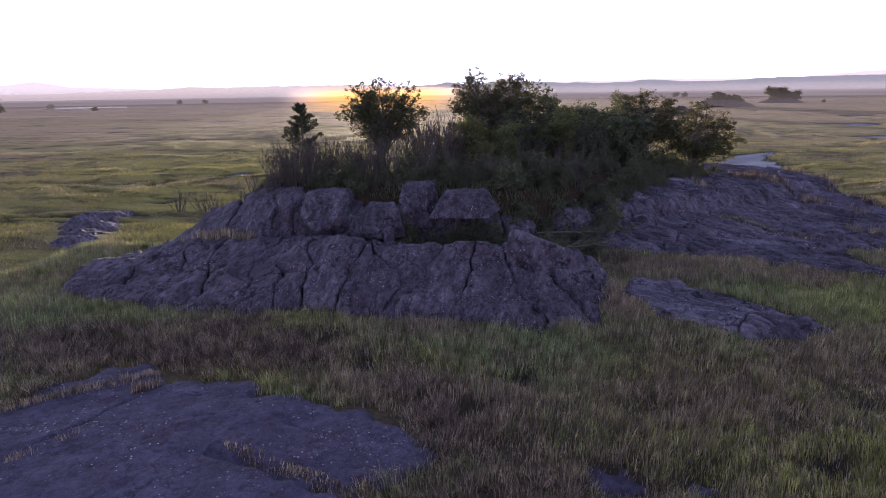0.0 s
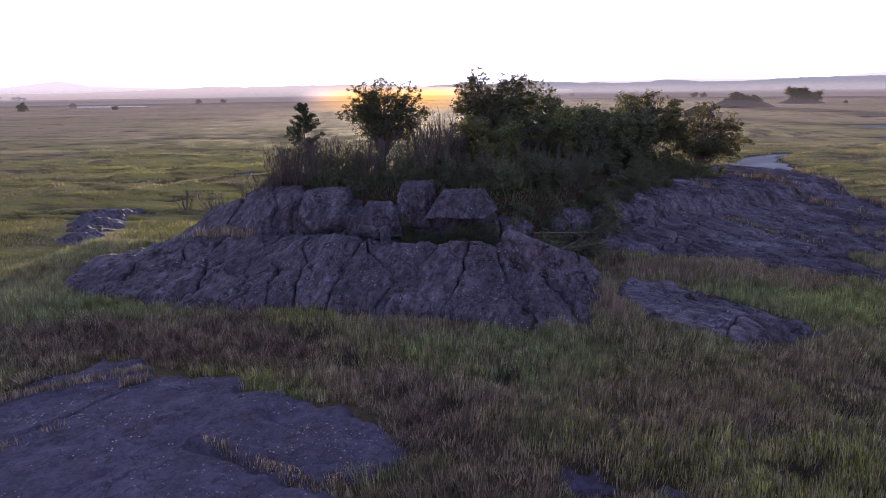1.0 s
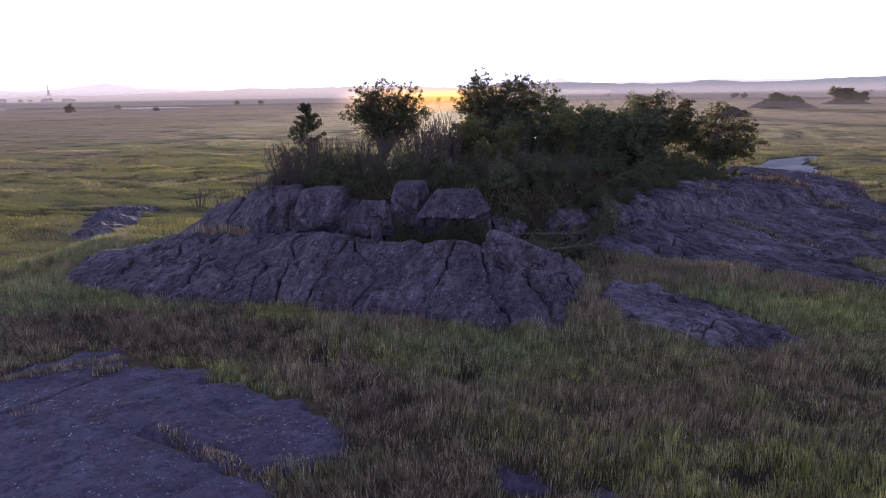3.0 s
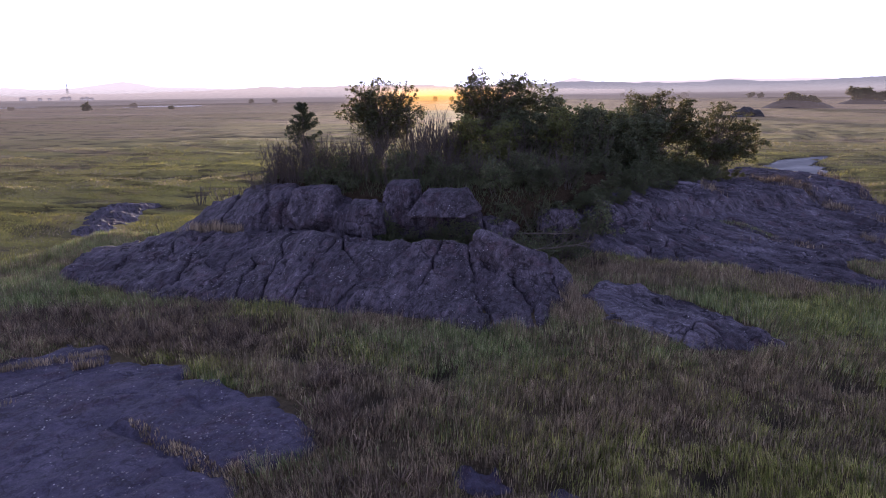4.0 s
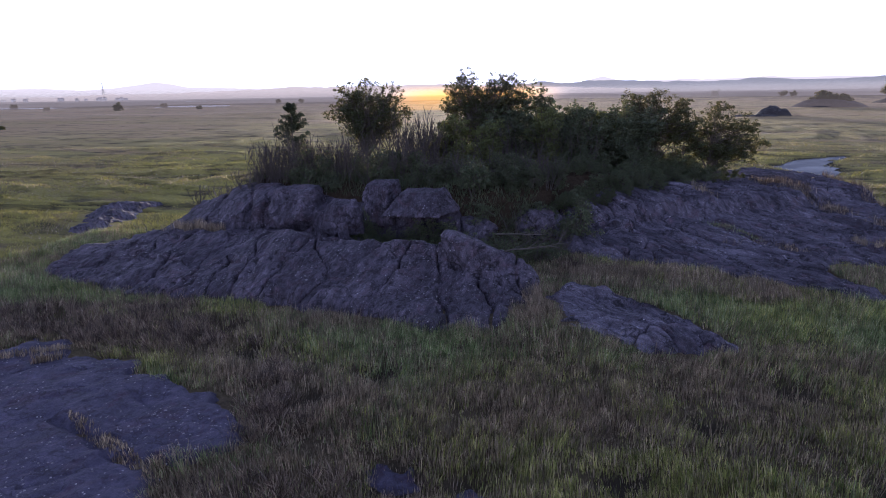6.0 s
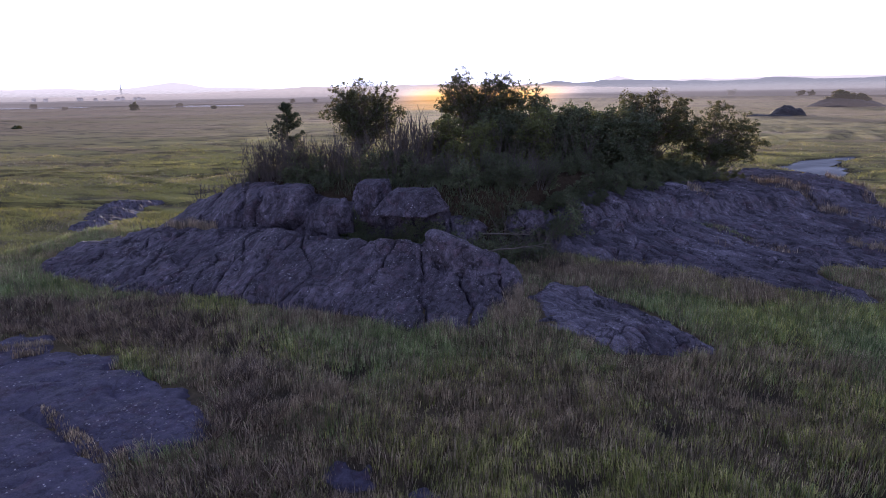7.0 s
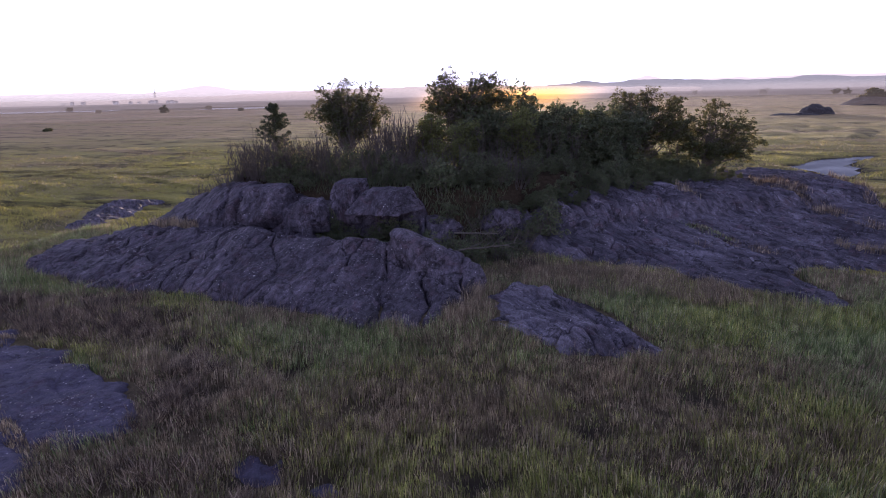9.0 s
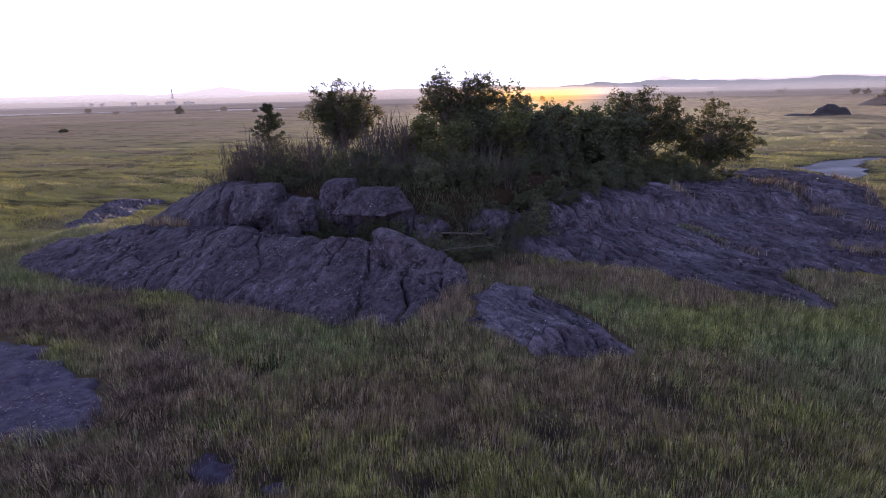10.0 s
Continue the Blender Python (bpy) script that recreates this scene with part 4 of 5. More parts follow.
def cedar(at, height, width, label, seed):
    """A young cedar: a straight stem with drooping tiers of foliage."""
    rng = random.Random(seed)
    foot = empty("cedar", at, label, "tree")
    verts, faces, ends, rad = [], [], [], []
    tube(verts, faces, limb(rng, (0, 0, -0.1), (0.05, 0, height), 6, 0.015), 0.06, 0.01, 6)
    for k in range(54):
        t = rng.uniform(0.12, 1.0)
        a = rng.uniform(0, 6.283)
        r = width * 0.5 * (1.04 - t) ** 0.8 * rng.uniform(0.55, 1.2) + 0.05
        p = Vector((0, 0, t * height - 0.2 * r))
        e = p + Vector((r * math.cos(a), r * math.sin(a), 0.45 * r + 0.08))
        tube(verts, faces, limb(rng, p, e, 3, 0.05, -0.05), 0.018, 0.008, 3)
        for u in (0.4, 0.7, 1.0):
            ends.append(tuple(p.lerp(e, u)))
            rad.append(0.15)
    child("trunk", mesh_of("trunk", np.array(verts), np.array(faces), BARK), foot)
    v, f = leaves(rng, ends, rad, 9000, 0.04)
    child("crown", mesh_of("crown", v, f, LEAF_CEDAR, False), foot)
    return foot


FULL = dict(clump=0.25, hollow=0.4, reach=0.45, leaf_size=0.055)
AIRY = dict(clump=0.24, hollow=0.52, leaf_size=0.055, reach=0.45)
crown_tree("oak_tree", ground_at(-3.8, 29.5), 4.6, [(-0.9, 0, 3.75, 0.75, 0.8, 0.55), (0.0, 0, 4.0, 0.7, 0.7, 0.5), (1.1, 0, 3.75, 0.75, 0.8, 0.6), (-1.35, 0, 3.0, 0.75, 0.8, 0.45), (0.0, 0, 3.1, 1.2, 1.0, 0.6), (1.6, 0, 2.8, 0.75, 0.8, 0.55), (0.2, 0, 2.2, 1.5, 1.0, 0.6)],
           190, 14000, LEAF_OAK, "young oak with dark green leaves standing above bare shrubs", 101, 2, **AIRY)
crown_tree("oak_tree", ground_at(1.5, 32.6), 5.3, [(-1.15, 0, 4.2, 0.8, 0.8, 0.6), (-0.7, 0, 4.65, 0.55, 0.6, 0.42), (0.3, 0, 4.05, 0.8, 0.8, 0.55), (1.3, 0, 4.35, 0.85, 0.8, 0.6), (1.95, 0, 3.6, 0.7, 0.8, 0.55), (-1.5, 0, 3.4, 0.7, 0.8, 0.5), (0.3, 0, 3.1, 1.8, 1.2, 0.75)],
           190, 14500, LEAF_OAK, "tallest oak of the thicket with an open crown", 102, 3, **FULL)
crown_tree("oak_tree", ground_at(10.8, 38.8), 5.4, [(-1.2, 0, 4.3, 0.7, 0.9, 0.8), (0.1, 0, 4.4, 0.6, 0.9, 0.7), (1.3, 0, 4.0, 0.8, 1.0, 0.75), (2.0, 0, 3.3, 0.8, 1.0, 0.7), (0, 0, 2.7, 2.1, 1.4, 1.2)],
           150, 15500, LEAF_OAK, "spreading dark green oak at the back of the outcrop", 103, 2, **AIRY)
crown_tree("oak_tree", ground_at(14.4, 39.8), 4.6, [(0.2, 0, 4.1, 1.1, 1.2, 0.6), (1.5, 0, 3.3, 0.9, 1.0, 0.6), (-1.0, 0, 3.2, 1.1, 1.2, 0.8), (1.3, -0.2, 1.6, 1.2, 1.0, 0.6), (2.2, 0, 2.4, 0.7, 0.8, 0.5), (-0.2, 0, 2.2, 1.2, 1.0, 0.7)],
           150, 16500, LEAF_OAK, "low spreading oak with clumped leaves at the thicket's end", 104, 2, **AIRY)
cedar(ground_at(-7.6, 28.7), 3.3, 3.0, "small dark cedar rising above bare shrubs", 105)


def bare_shrub(at, height, spread, stems, label, seed, name="bare_shrub", lean=0.0):
    rng = random.Random(seed)
    foot = empty(name, at, label, "shrub", "bare shrubs")
    verts, faces = [], []
    for s in range(stems):
        a, r = rng.uniform(0, 6.283), spread * math.sqrt(rng.random())
        b = Vector((0.35 * r * math.cos(a), 0.35 * r * math.sin(a), -0.1))
        h = height * rng.uniform(0.65, 1.05)
        e = Vector((1.15 * r * math.cos(a) + lean * h, 1.15 * r * math.sin(a), h * (1 - 0.2 * r / spread)))
        path = limb(rng, b, e, 5, 0.045)
        tube(verts, faces, path, rng.uniform(0.015, 0.026), 0.007, 4)
        for k in range(6):
            i = rng.randrange(2, 6)
            q = path[min(i, 5)]
            d = Vector((rng.gauss(0, 0.15), rng.gauss(0, 0.15), rng.uniform(0.25, 0.65)))
            tube(verts, faces, limb(rng, q, q + d * height * 0.4, 2, 0.05), 0.011, 0.005, 3)
    child("stem", mesh_of("stem", np.array(verts), np.array(faces), TWIG), foot)
    return foot


BARE = [bare_shrub((0, 0, -50), 2.1, 0.9, 13, "leafless shrub with many upright grey stems", 300 + k) for k in range(4)]
rng = random.Random(77)


def spread_copies(protos, spots, lift=0.0):
    """Sets copies out at (x, y, size); the first ones use the originals themselves."""
    for i, (x, y, s) in enumerate(spots):
        m = pose(x, y, max(float(ground_height(x, y)), float(ledge_height(x, y))) + lift, rng.uniform(-4, 4), rng.uniform(-4, 4), rng.uniform(0, 360)) @ Matrix.Diagonal((s, s, s * rng.uniform(0.92, 1.1), 1))
        if i < len(protos):
            protos[i].matrix_basis = m
        else:
            copy_thing(protos[i % len(protos)], m)


spots = []
for i in range(24):
    t = i / 23
    spots.append((-8.6 + 5.4 * t + rng.uniform(-0.2, 0.2), 25.6 + 1.3 * t + rng.uniform(-0.3, 1.1), rng.uniform(0.85, 1.08)))
spots += [(-2.0 + 0.45 * i + rng.uniform(-0.2, 0.2), 30.6 + rng.uniform(-0.6, 0.6), rng.uniform(1.2, 1.5)) for i in range(7)]
spots += [(-2.6 + 0.75 * i + rng.uniform(-0.3, 0.3), 26.2 + 0.08 * i + rng.uniform(-0.2, 0.6), rng.uniform(0.7, 1.0)) for i in range(12)]
spots += [(3.0 + 0.8 * i, 30.0 + 0.5 * i, rng.uniform(1.05, 1.2)) for i in range(6)]
spots += [(8.9, 36.6, 1.5), (8.3, 36.2, 1.4), (7.2, 36.8, 1.3)]
spots += [(-2.4 + 0.5 * i + rng.uniform(-0.25, 0.25), 28.6 + rng.uniform(-0.5, 0.7), rng.uniform(1.2, 1.5)) for i in range(5)]
spots += [(-9.3 + 0.5 * i + rng.uniform(-0.15, 0.15), 25.7 + 0.06 * i + rng.uniform(-0.2, 0.3), rng.uniform(0.75, 0.95)) for i in range(8)]
spread_copies(BARE, spots)
SMALL_BARE = [bare_shrub((0, 0, -50), 1.0, 0.65, 12, "small leafless bush growing beside the rocks", 320 + k, lean=0.1) for k in range(2)]
spread_copies(SMALL_BARE, [(-17.2, 33.4, 1.2), (-11.9, 22.6, 1.0), (-15.8, 33.8, 1.1), (-14.6, 33.0, 1.0), (-12.6, 30.0, 1.0), (4.2, 23.5, 0.9), (5.0, 24.2, 1.0), (5.6, 23.4, 0.8), (6.2, 24.8, 0.9), (4.6, 25.2, 1.1), (3.4, 24.3, 1.0), (6.8, 25.8, 0.8)])


def shrub(height, width, n, leaf, label, seed, group="shrubs of the thicket", size=0.066, name="shrub", limbs=26):
    rad = width / 2
    foot = crown_tree(name, (0, 0, -50), height, [(0, 0, height * 0.5, rad, rad, height * 0.5), (rad * 0.4, 0, height * 0.7, rad * 0.6, rad * 0.6, height * 0.32), (-rad * 0.3, 0, height * 0.3, rad * 0.9, rad * 0.9, height * 0.28)],
                      limbs, n, leaf, label, seed, 3, size, 0.3, 0.03, "shrub", hollow=0.3, reach=0.5)
    return tagged(foot, group=group)


SHRUBS = [shrub(2.5, 2.4, 3300, LEAF_SHRUB, "dense dark green shrub in the thicket on the rock", 400 + k) for k in range(4)]
TALL = [shrub(3.3, 2.3, 3600, LEAF_SHRUB, "tall dark shrub with leafy upright branches", 420 + k) for k in range(3)]
GREENER = [shrub(2.8, 2.2, 3300, LEAF_BRIGHT, "leafy lighter green shrub in the thicket", 440 + k, size=0.06) for k in range(2)]
low = [(-6.2 + 0.40 * i + rng.uniform(-0.2, 0.2), 25.9 + rng.uniform(-0.3, 0.9), rng.uniform(0.34, 0.58)) for i in range(30)]
mid = [(x + rng.uniform(-0.4, 0.4), y + rng.uniform(-0.4, 0.4), rng.uniform(0.85, 1.1)) for x, y in
       ((-5.0, 28.6), (-3.4, 28.2), (-1.8, 28.0), (-0.4, 27.4), (0.8, 28.2), (2.2, 27.2), (3.6, 27.0), (5.0, 27.2), (6.4, 28.0), (4.6, 28.8), (6.2, 29.8), (7.6, 30.4),
        (8.4, 32.0), (3.0, 29.6), (-1.4, 29.8), (9.4, 33.6), (10.6, 35.4), (11.8, 37.0), (13.0, 38.4), (10.0, 36.0), (4.0, 26.0), (5.4, 26.4), (6.6, 27.0), (7.4, 28.8),
        (1.2, 26.6), (2.8, 25.9), (8.6, 31.0), (9.6, 32.6), (12.6, 37.6), (13.6, 39.2), (-2.8, 29.4), (0.2, 29.4))]
mid = [(x, y, s * rng.choice((0.7, 0.85, 1.0, 1.1)) * (0.62 if x < 0.4 else 1.0)) for x, y, s in mid]
mid += [(x + rng.uniform(-0.2, 0.2), y, rng.uniform(0.55, 0.8)) for x, y in ((7.6, 28.2), (8.2, 29.4), (8.9, 30.6), (9.5, 31.8), (10.1, 33.0), (10.8, 34.2), (11.5, 35.4), (12.3, 36.4), (13.1, 37.4), (13.9, 38.4), (14.8, 39.2), (6.8, 26.4), (7.0, 29.6), (8.0, 30.6), (9.0, 32.4), (9.9, 34.2), (10.6, 32.4), (11.3, 33.4), (12.0, 34.6), (12.8, 35.6), (13.6, 36.6), (14.4, 37.8), (9.9, 31.0), (9.2, 29.8))]
foot = [(x + rng.uniform(-0.2, 0.2), y, rng.uniform(0.5, 0.7)) for x, y in ((3.6, 24.0), (4.4, 24.4), (5.2, 24.0), (6.0, 24.6), (4.6, 23.0), (5.4, 23.2), (6.4, 25.4), (3.0, 23.2), (6.0, 23.6), (6.9, 27.2), (2.6, 24.4), (3.4, 25.0), (4.2, 25.2), (5.0, 25.0), (5.8, 25.6), (2.2, 23.6), (4.0, 22.4), (5.0, 22.2), (6.4, 24.4), (7.0, 26.2))]
LOW = [shrub(1.3, 1.3, 1500, LEAF_SHRUB, "low dark bush at the brink of the rocks", 470 + k, "low bushes", 0.05, "low_bush", 15) for k in range(3)]
mid += [(13.8, 38.6, 0.55), (14.6, 38.7, 0.6), (15.3, 39.3, 0.55), (15.9, 40.0, 0.5), (16.5, 40.6, 0.4), (12.9, 37.0, 0.6), (11.5, 38.2, 1.1), (12.4, 38.8, 1.15), (13.2, 39.4, 1.1), (13.6, 40.4, 1.15), (12.0, 40.0, 1.2), (11.0, 39.4, 1.25), (14.6, 40.6, 0.95), (15.5, 41.0, 0.8), (9.6, 35.6, 1.2), (8.6, 34.4, 1.2), (7.4, 34.6, 1.25), (6.0, 33.6, 1.2), (11.2, 36.4, 1.0), (12.2, 37.6, 1.05), (13.2, 38.4, 1.0), (10.4, 35.2, 1.0)]
mid += [(x + rng.uniform(-0.3, 0.3), y + rng.uniform(-0.3, 0.3), rng.uniform(0.5, 0.78)) for x, y in
        ((6.6, 29.6), (7.4, 30.4), (8.2, 31.8), (9.0, 32.6), (5.8, 29.0), (5.0, 28.2), (10.0, 34.0), (10.8, 35.2), (5.2, 26.6), (5.9, 27.0), (6.5, 27.6), (7.2, 28.0), (7.9, 28.8), (6.0, 28.2), (6.8, 28.6), (7.4, 29.4), (8.4, 30.0), (8.2, 31.2), (9.0, 31.4), (5.6, 25.8), (6.3, 26.2), (9.7, 32.6), (4.6, 26.6), (3.8, 26.2))]
spread_copies(SHRUBS, mid)
spread_copies(LOW, [(x, y, s * (1.6 if x < -2.5 else 1.9 if y > 25.5 else 1.25)) for x, y, s in low + foot])
for x, y, s in ((-0.5, 23.3, 0.5), (0.1, 23.55, 0.55), (0.7, 23.4, 0.75), (1.3, 23.55, 0.8), (1.9, 23.4, 0.8), (2.4, 23.2, 0.7), (2.0, 22.6, 0.55), (1.2, 22.8, 0.45), (-1.7, 23.6, 0.55), (-1.3, 23.9, 0.6), (2.7, 22.2, 0.5)):
    copy_thing(LOW[int(x * 10) % 3], pose(x, y, max(float(step_height(x, y)), float(dome_height(x, y))) - 0.05, 0, 0, x * 200) @ Matrix.Scale(s, 4))
crest = []
for i in range(13):
    x = 2.8 + 0.62 * i
    y = 32.0 + 0.62 * (x - 2.8) + rng.uniform(-0.5, 0.5)
    crest.append((x, y, (np.interp(x, (3, 6, 10), (6.15, 6.0, 5.75)) - float(ground_height(x, y))) / 3.3 * rng.uniform(0.9, 1.03)))
spread_copies(TALL, crest + [(x + rng.uniform(-0.4, 0.4), y, rng.uniform(1.02, 1.2) if y > 32.5 else rng.uniform(0.9, 1.05)) for x, y in
                     ((3.4, 31.6), (4.6, 31.0), (5.6, 32.4), (6.8, 32.0), (7.6, 33.6), (4.0, 33.6), (8.8, 35.0), (6.0, 35.0), (9.6, 37.4), (7.0, 37.0), (-0.4, 31.6), (12.4, 39.6), (2.6, 30.4),
                      (5.0, 34.0), (3.0, 32.8), (8.0, 36.4), (6.4, 33.4), (10.8, 37.6))])
spread_copies(GREENER, [(1.0, 29.6, 1.0), (2.2, 28.8, 0.95), (5.0, 30.2, 1.0), (0.2, 30.6, 1.05), (7.6, 35.4, 1.1), (2.6, 29.6, 1.05)])
spread_copies([shrub(0.9, 0.7, 500, LEAF_BRIGHT, "small yellow-green sapling among the boulders", 460, "")], [(3.3, 22.6, 0.9)])


def fallen_branch(at, turn, seed):
    rng = random.Random(seed)
    foot = empty("fallen_branch", at, "bleached dead branch with bare twigs lying on the slope", "branch", turn=turn)
    verts, faces = [], []
    path = limb(rng, (-1.2, 0, 0.1), (1.2, 0, 0.45), 6, 0.05)
    tube(verts, faces, path, 0.04, 0.012, 5)
    child("limb", mesh_of("limb", np.array(verts), np.array(faces), DEAD_WOOD), foot)
    for k in range(16):
        verts, faces = [], []
        q = path[rng.randrange(1, 7)]
        tube(verts, faces, limb(rng, q, q + Vector((rng.uniform(0.1, 0.7), rng.gauss(0, 0.25), rng.uniform(-0.1, 0.5))), 3, 0.08), 0.016, 0.005, 3)
        child("twig", mesh_of("twig", np.array(verts), np.array(faces), DEAD_WOOD), foot)


fallen_branch((5.3, 22.2, 0.75), 15, 5)
fallen_branch((4.8, 23.2, 1.05), -30, 6)


# ---- far things ----
def knoll(at, rx, ry, h, label, seed):
    def top(x, y):
        s = ((x - at[0]) / rx) ** 2 + ((y - at[1]) / ry) ** 2
        return (h + 0.3) * np.clip(1 - s, 0, 1) ** 0.8 * (1 + 0.25 * layers(x * 3 / rx, y * 3 / ry, None, 3, 0.5, seed)) - 0.3
    me = sheet("knoll", np.linspace(at[0] - rx, at[0] + rx, 40), np.linspace(at[1] - ry, at[1] + ry, 30), top, KNOLL)
    return tagged(new("knoll", me), label, "rock", "rocky islands in the marsh")


knoll((50.2, 170, 0), 4.2, 4.0, 2.3, "small dark rocky hump standing in the marsh", 61)
knoll((44.5, 165, 0), 6.5, 3.0, 0.5, "low bare rock ledge beside a hump", 62)
knoll((86.5, 245, 0), 12.5, 8.0, 2.9, "long dark rocky island with scrub on top", 63)
knoll((131.0, 300, 0), 11.0, 7.0, 2.2, "dark rocky island under a dense tree clump", 64)


def far_bush(at, h, w, n, label, seed, name="bush", size=0.3):
    f = crown_tree(name, at, h, [(0, 0, h * 0.45, w / 2, w / 2, h * 0.5)], 22, n, LEAF_OAK, label, seed, 2, size, w * 0.17, 0.12, "bush", hollow=0.2, reach=w * 0.12)
    return tagged(f, group="far bushes")


for k, (x, y, h, w) in enumerate(((83.5, 245, 4.6, 7), (87, 245, 4.2, 7), (91.5, 246, 2.8, 5), (127, 300, 6.5, 8), (132, 300, 6.0, 8), (137, 301, 4.0, 7), (130, 303, 6.8, 8))):
    far_bush((x, y, 1.4), h, w, 3600, "dense dark scrub on a far rocky island", 500 + k)
for k, (x, y, h, w) in enumerate(((-243, 274, 6.0, 8), (-207, 293, 3.5, 5), (-126, 110, 1.2, 2.6), (-431, 375, 5, 9), (-308, 290, 3, 5), (116, 644, 9, 14), (156, 569, 8, 11), (160, 556, 7, 9),
                                  (-300, 380, 4, 6), (-275, 500, 6, 8), (-255, 505, 6, 7), (-120, 560, 7, 9), (-105, 565, 6, 7), (-90, 555, 7, 8), (60, 700, 8, 10), (320, 700, 8, 12), (148, 296, 2.2, 1.5), (420, 640, 6, 14))):
    far_bush((x, y, -0.3), 0.75 * h, 0.75 * w, 700, "lone dark bush far out in the marsh", 520 + k, size=0.5)


def belt(name, points, low, high, material, label, seed, step=12.0, thick=60.0):
    """A long band of wood or hill far away, with an uneven top, along a line on the ground."""
    verts, faces, run = [], [], 0.0
    for (ax, ay, ah), (bx, by, bh) in zip(points, points[1:]):
        n = max(2, int(math.hypot(bx - ax, by - ay) / step))
        for k in range(n):
            t = k / n
            x, y, h = ax + (bx - ax) * t, ay + (by - ay) * t, ah + (bh - ah) * t
            s = run + t * math.hypot(bx - ax, by - ay)
            top = h * (1 + low * float(layers(np.array(s / 260.0), np.array(seed * 3.1), None, 2, 0.5, seed)) + high * float(layers(np.array(s / 30.0), np.array(seed * 1.7), None, 3, 0.6, seed)))
            d = math.hypot(x, y)
            ux, uy = x / d * thick, y / d * thick
            verts += [(x, y, -2), (x + ux * 0.1, y + uy * 0.1, top * 0.7), (x + ux * 0.5, y + uy * 0.5, top), (x + ux, y + uy, -2)]
        run += math.hypot(bx - ax, by - ay)
    m = len(verts) // 4
    for i in range(m - 1):
        for k in range(3):
            faces.append((4 * i + k, 4 * i + 4 + k, 4 * i + 5 + k, 4 * i + 1 + k))
    ob = new(name, mesh_of(name, np.array(verts), np.array(faces), material))
    return tagged(ob, label, "backdrop", kind="structure")


# far bands whose haze is put into their emission
belt("backdrop_hills", [(-900, 2900, 10), (-520, 2960, 34), (-340, 2980, 45), (-284, 2986, 57), (-183, 2995, 44), (-90, 2999, 48), (-60, 3000, 55), (160, 2996, 51), (305, 2986, 45), (350, 2982, 49), (420, 2974, 44), (591, 2944, 44), (640, 2935, 52), (738, 2911, 49), (800, 2895, 42), (950, 2850, 42), (1100, 2790, 50), (1700, 2460, 58), (2200, 2030, 62), (2700, 1400, 55), (3200, 200, 50), (3200, -600, 50)], 0.07, 0.035, HILL, "long low wooded hills, morning haze painted on as a mauve glow", 5)
belt("backdrop_hills_far", [(-260, 3890, 40), (-112, 3899, 64), (13, 3901, 92), (153, 3898, 62), (700, 3830, 62), (900, 3790, 74), (1400, 3630, 60), (2000, 3340, 88), (3300, 2300, 90), (3900, 600, 70)], 0.12, 0.03, MOUNTAIN, "further ridge behind the hills, paled by painted haze", 6, 20)
belt("backdrop_mountains", [(-3800, 600, 24), (-3400, 1900, 40), (-2864, 2638, 60), (-2743, 2764, 50), (-2616, 2885, 62), (-2530, 2961, 78), (-2467, 3014, 90), (-2414, 3057, 80), (-2340, 3115, 60), (-1900, 3400, 44), (-1000, 3800, 26), (-300, 3900, 24)], 0.06, 0.02, MOUNTAIN, "far mountains, haze painted on as a pale pink glow", 7, 20)
belt("backdrop_woods", [(-2900, 500, 16), (-2300, 1000, 15), (-1396, 1424, 12), (-1254, 1551, 17), (-1082, 1677, 25), (-946, 1758, 30), (-863, 1801, 30), (-768, 2059, 37), (-654, 2099, 38), (-500, 2140, 34), (-250, 2200, 24), (200, 2300, 12)], 0.07, 0.09, BELT, "belt of trees at the marsh's far edge, mist painted on", 8, 10)
belt("backdrop_woods_near", [(-1500, 1330, 9), (-1380, 1420, 15), (-1250, 1500, 15), (-1150, 1530, 4)], 0.1, 0.25, BELT, "grove beside the far village, mist painted on", 9, 8)
# curved sheets whose emission paints mist and haze over the far marsh
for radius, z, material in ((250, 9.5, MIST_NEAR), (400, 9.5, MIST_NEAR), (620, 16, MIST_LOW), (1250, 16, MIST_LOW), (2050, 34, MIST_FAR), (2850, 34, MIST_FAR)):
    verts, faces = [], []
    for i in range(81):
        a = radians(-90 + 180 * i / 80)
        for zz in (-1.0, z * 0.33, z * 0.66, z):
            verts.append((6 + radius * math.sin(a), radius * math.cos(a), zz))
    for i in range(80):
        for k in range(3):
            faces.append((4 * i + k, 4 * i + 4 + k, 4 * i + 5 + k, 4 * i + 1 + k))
    ob = tagged(new("backdrop_mist", mesh_of("mist", np.array(verts), np.array(faces), material)), "thin glowing sheet standing in for morning ground mist far off", "mist", kind="structure")
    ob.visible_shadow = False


def house(at, size, turn, label):
    w, d, h = size
    foot = empty("house", at, label, "house", "houses of the far village", turn=turn)
    bm = bmesh.new()
    bmesh.ops.create_cube(bm, size=1.0, matrix=Matrix.Translation((0, 0, h / 2 - 0.5)) @ Matrix.Diagonal((w, d, h + 1, 1)))
    part("wall", bm, WALL_PALE, foot)
    bm = bmesh.new()
    v = [bm.verts.new(p) for p in ((-w * 0.54, -d * 0.56, h), (w * 0.54, -d * 0.56, h), (w * 0.54, d * 0.56, h), (-w * 0.54, d * 0.56, h), (-w * 0.54, 0, h + d * 0.4), (w * 0.54, 0, h + d * 0.4))]
    for q in ((0, 1, 5, 4), (2, 3, 4, 5), (1, 2, 5), (3, 0, 4), (0, 3, 2, 1)):
        bm.faces.new([v[k] for k in q])
    part("roof", bm, ROOF_GREY, foot)
    return foot


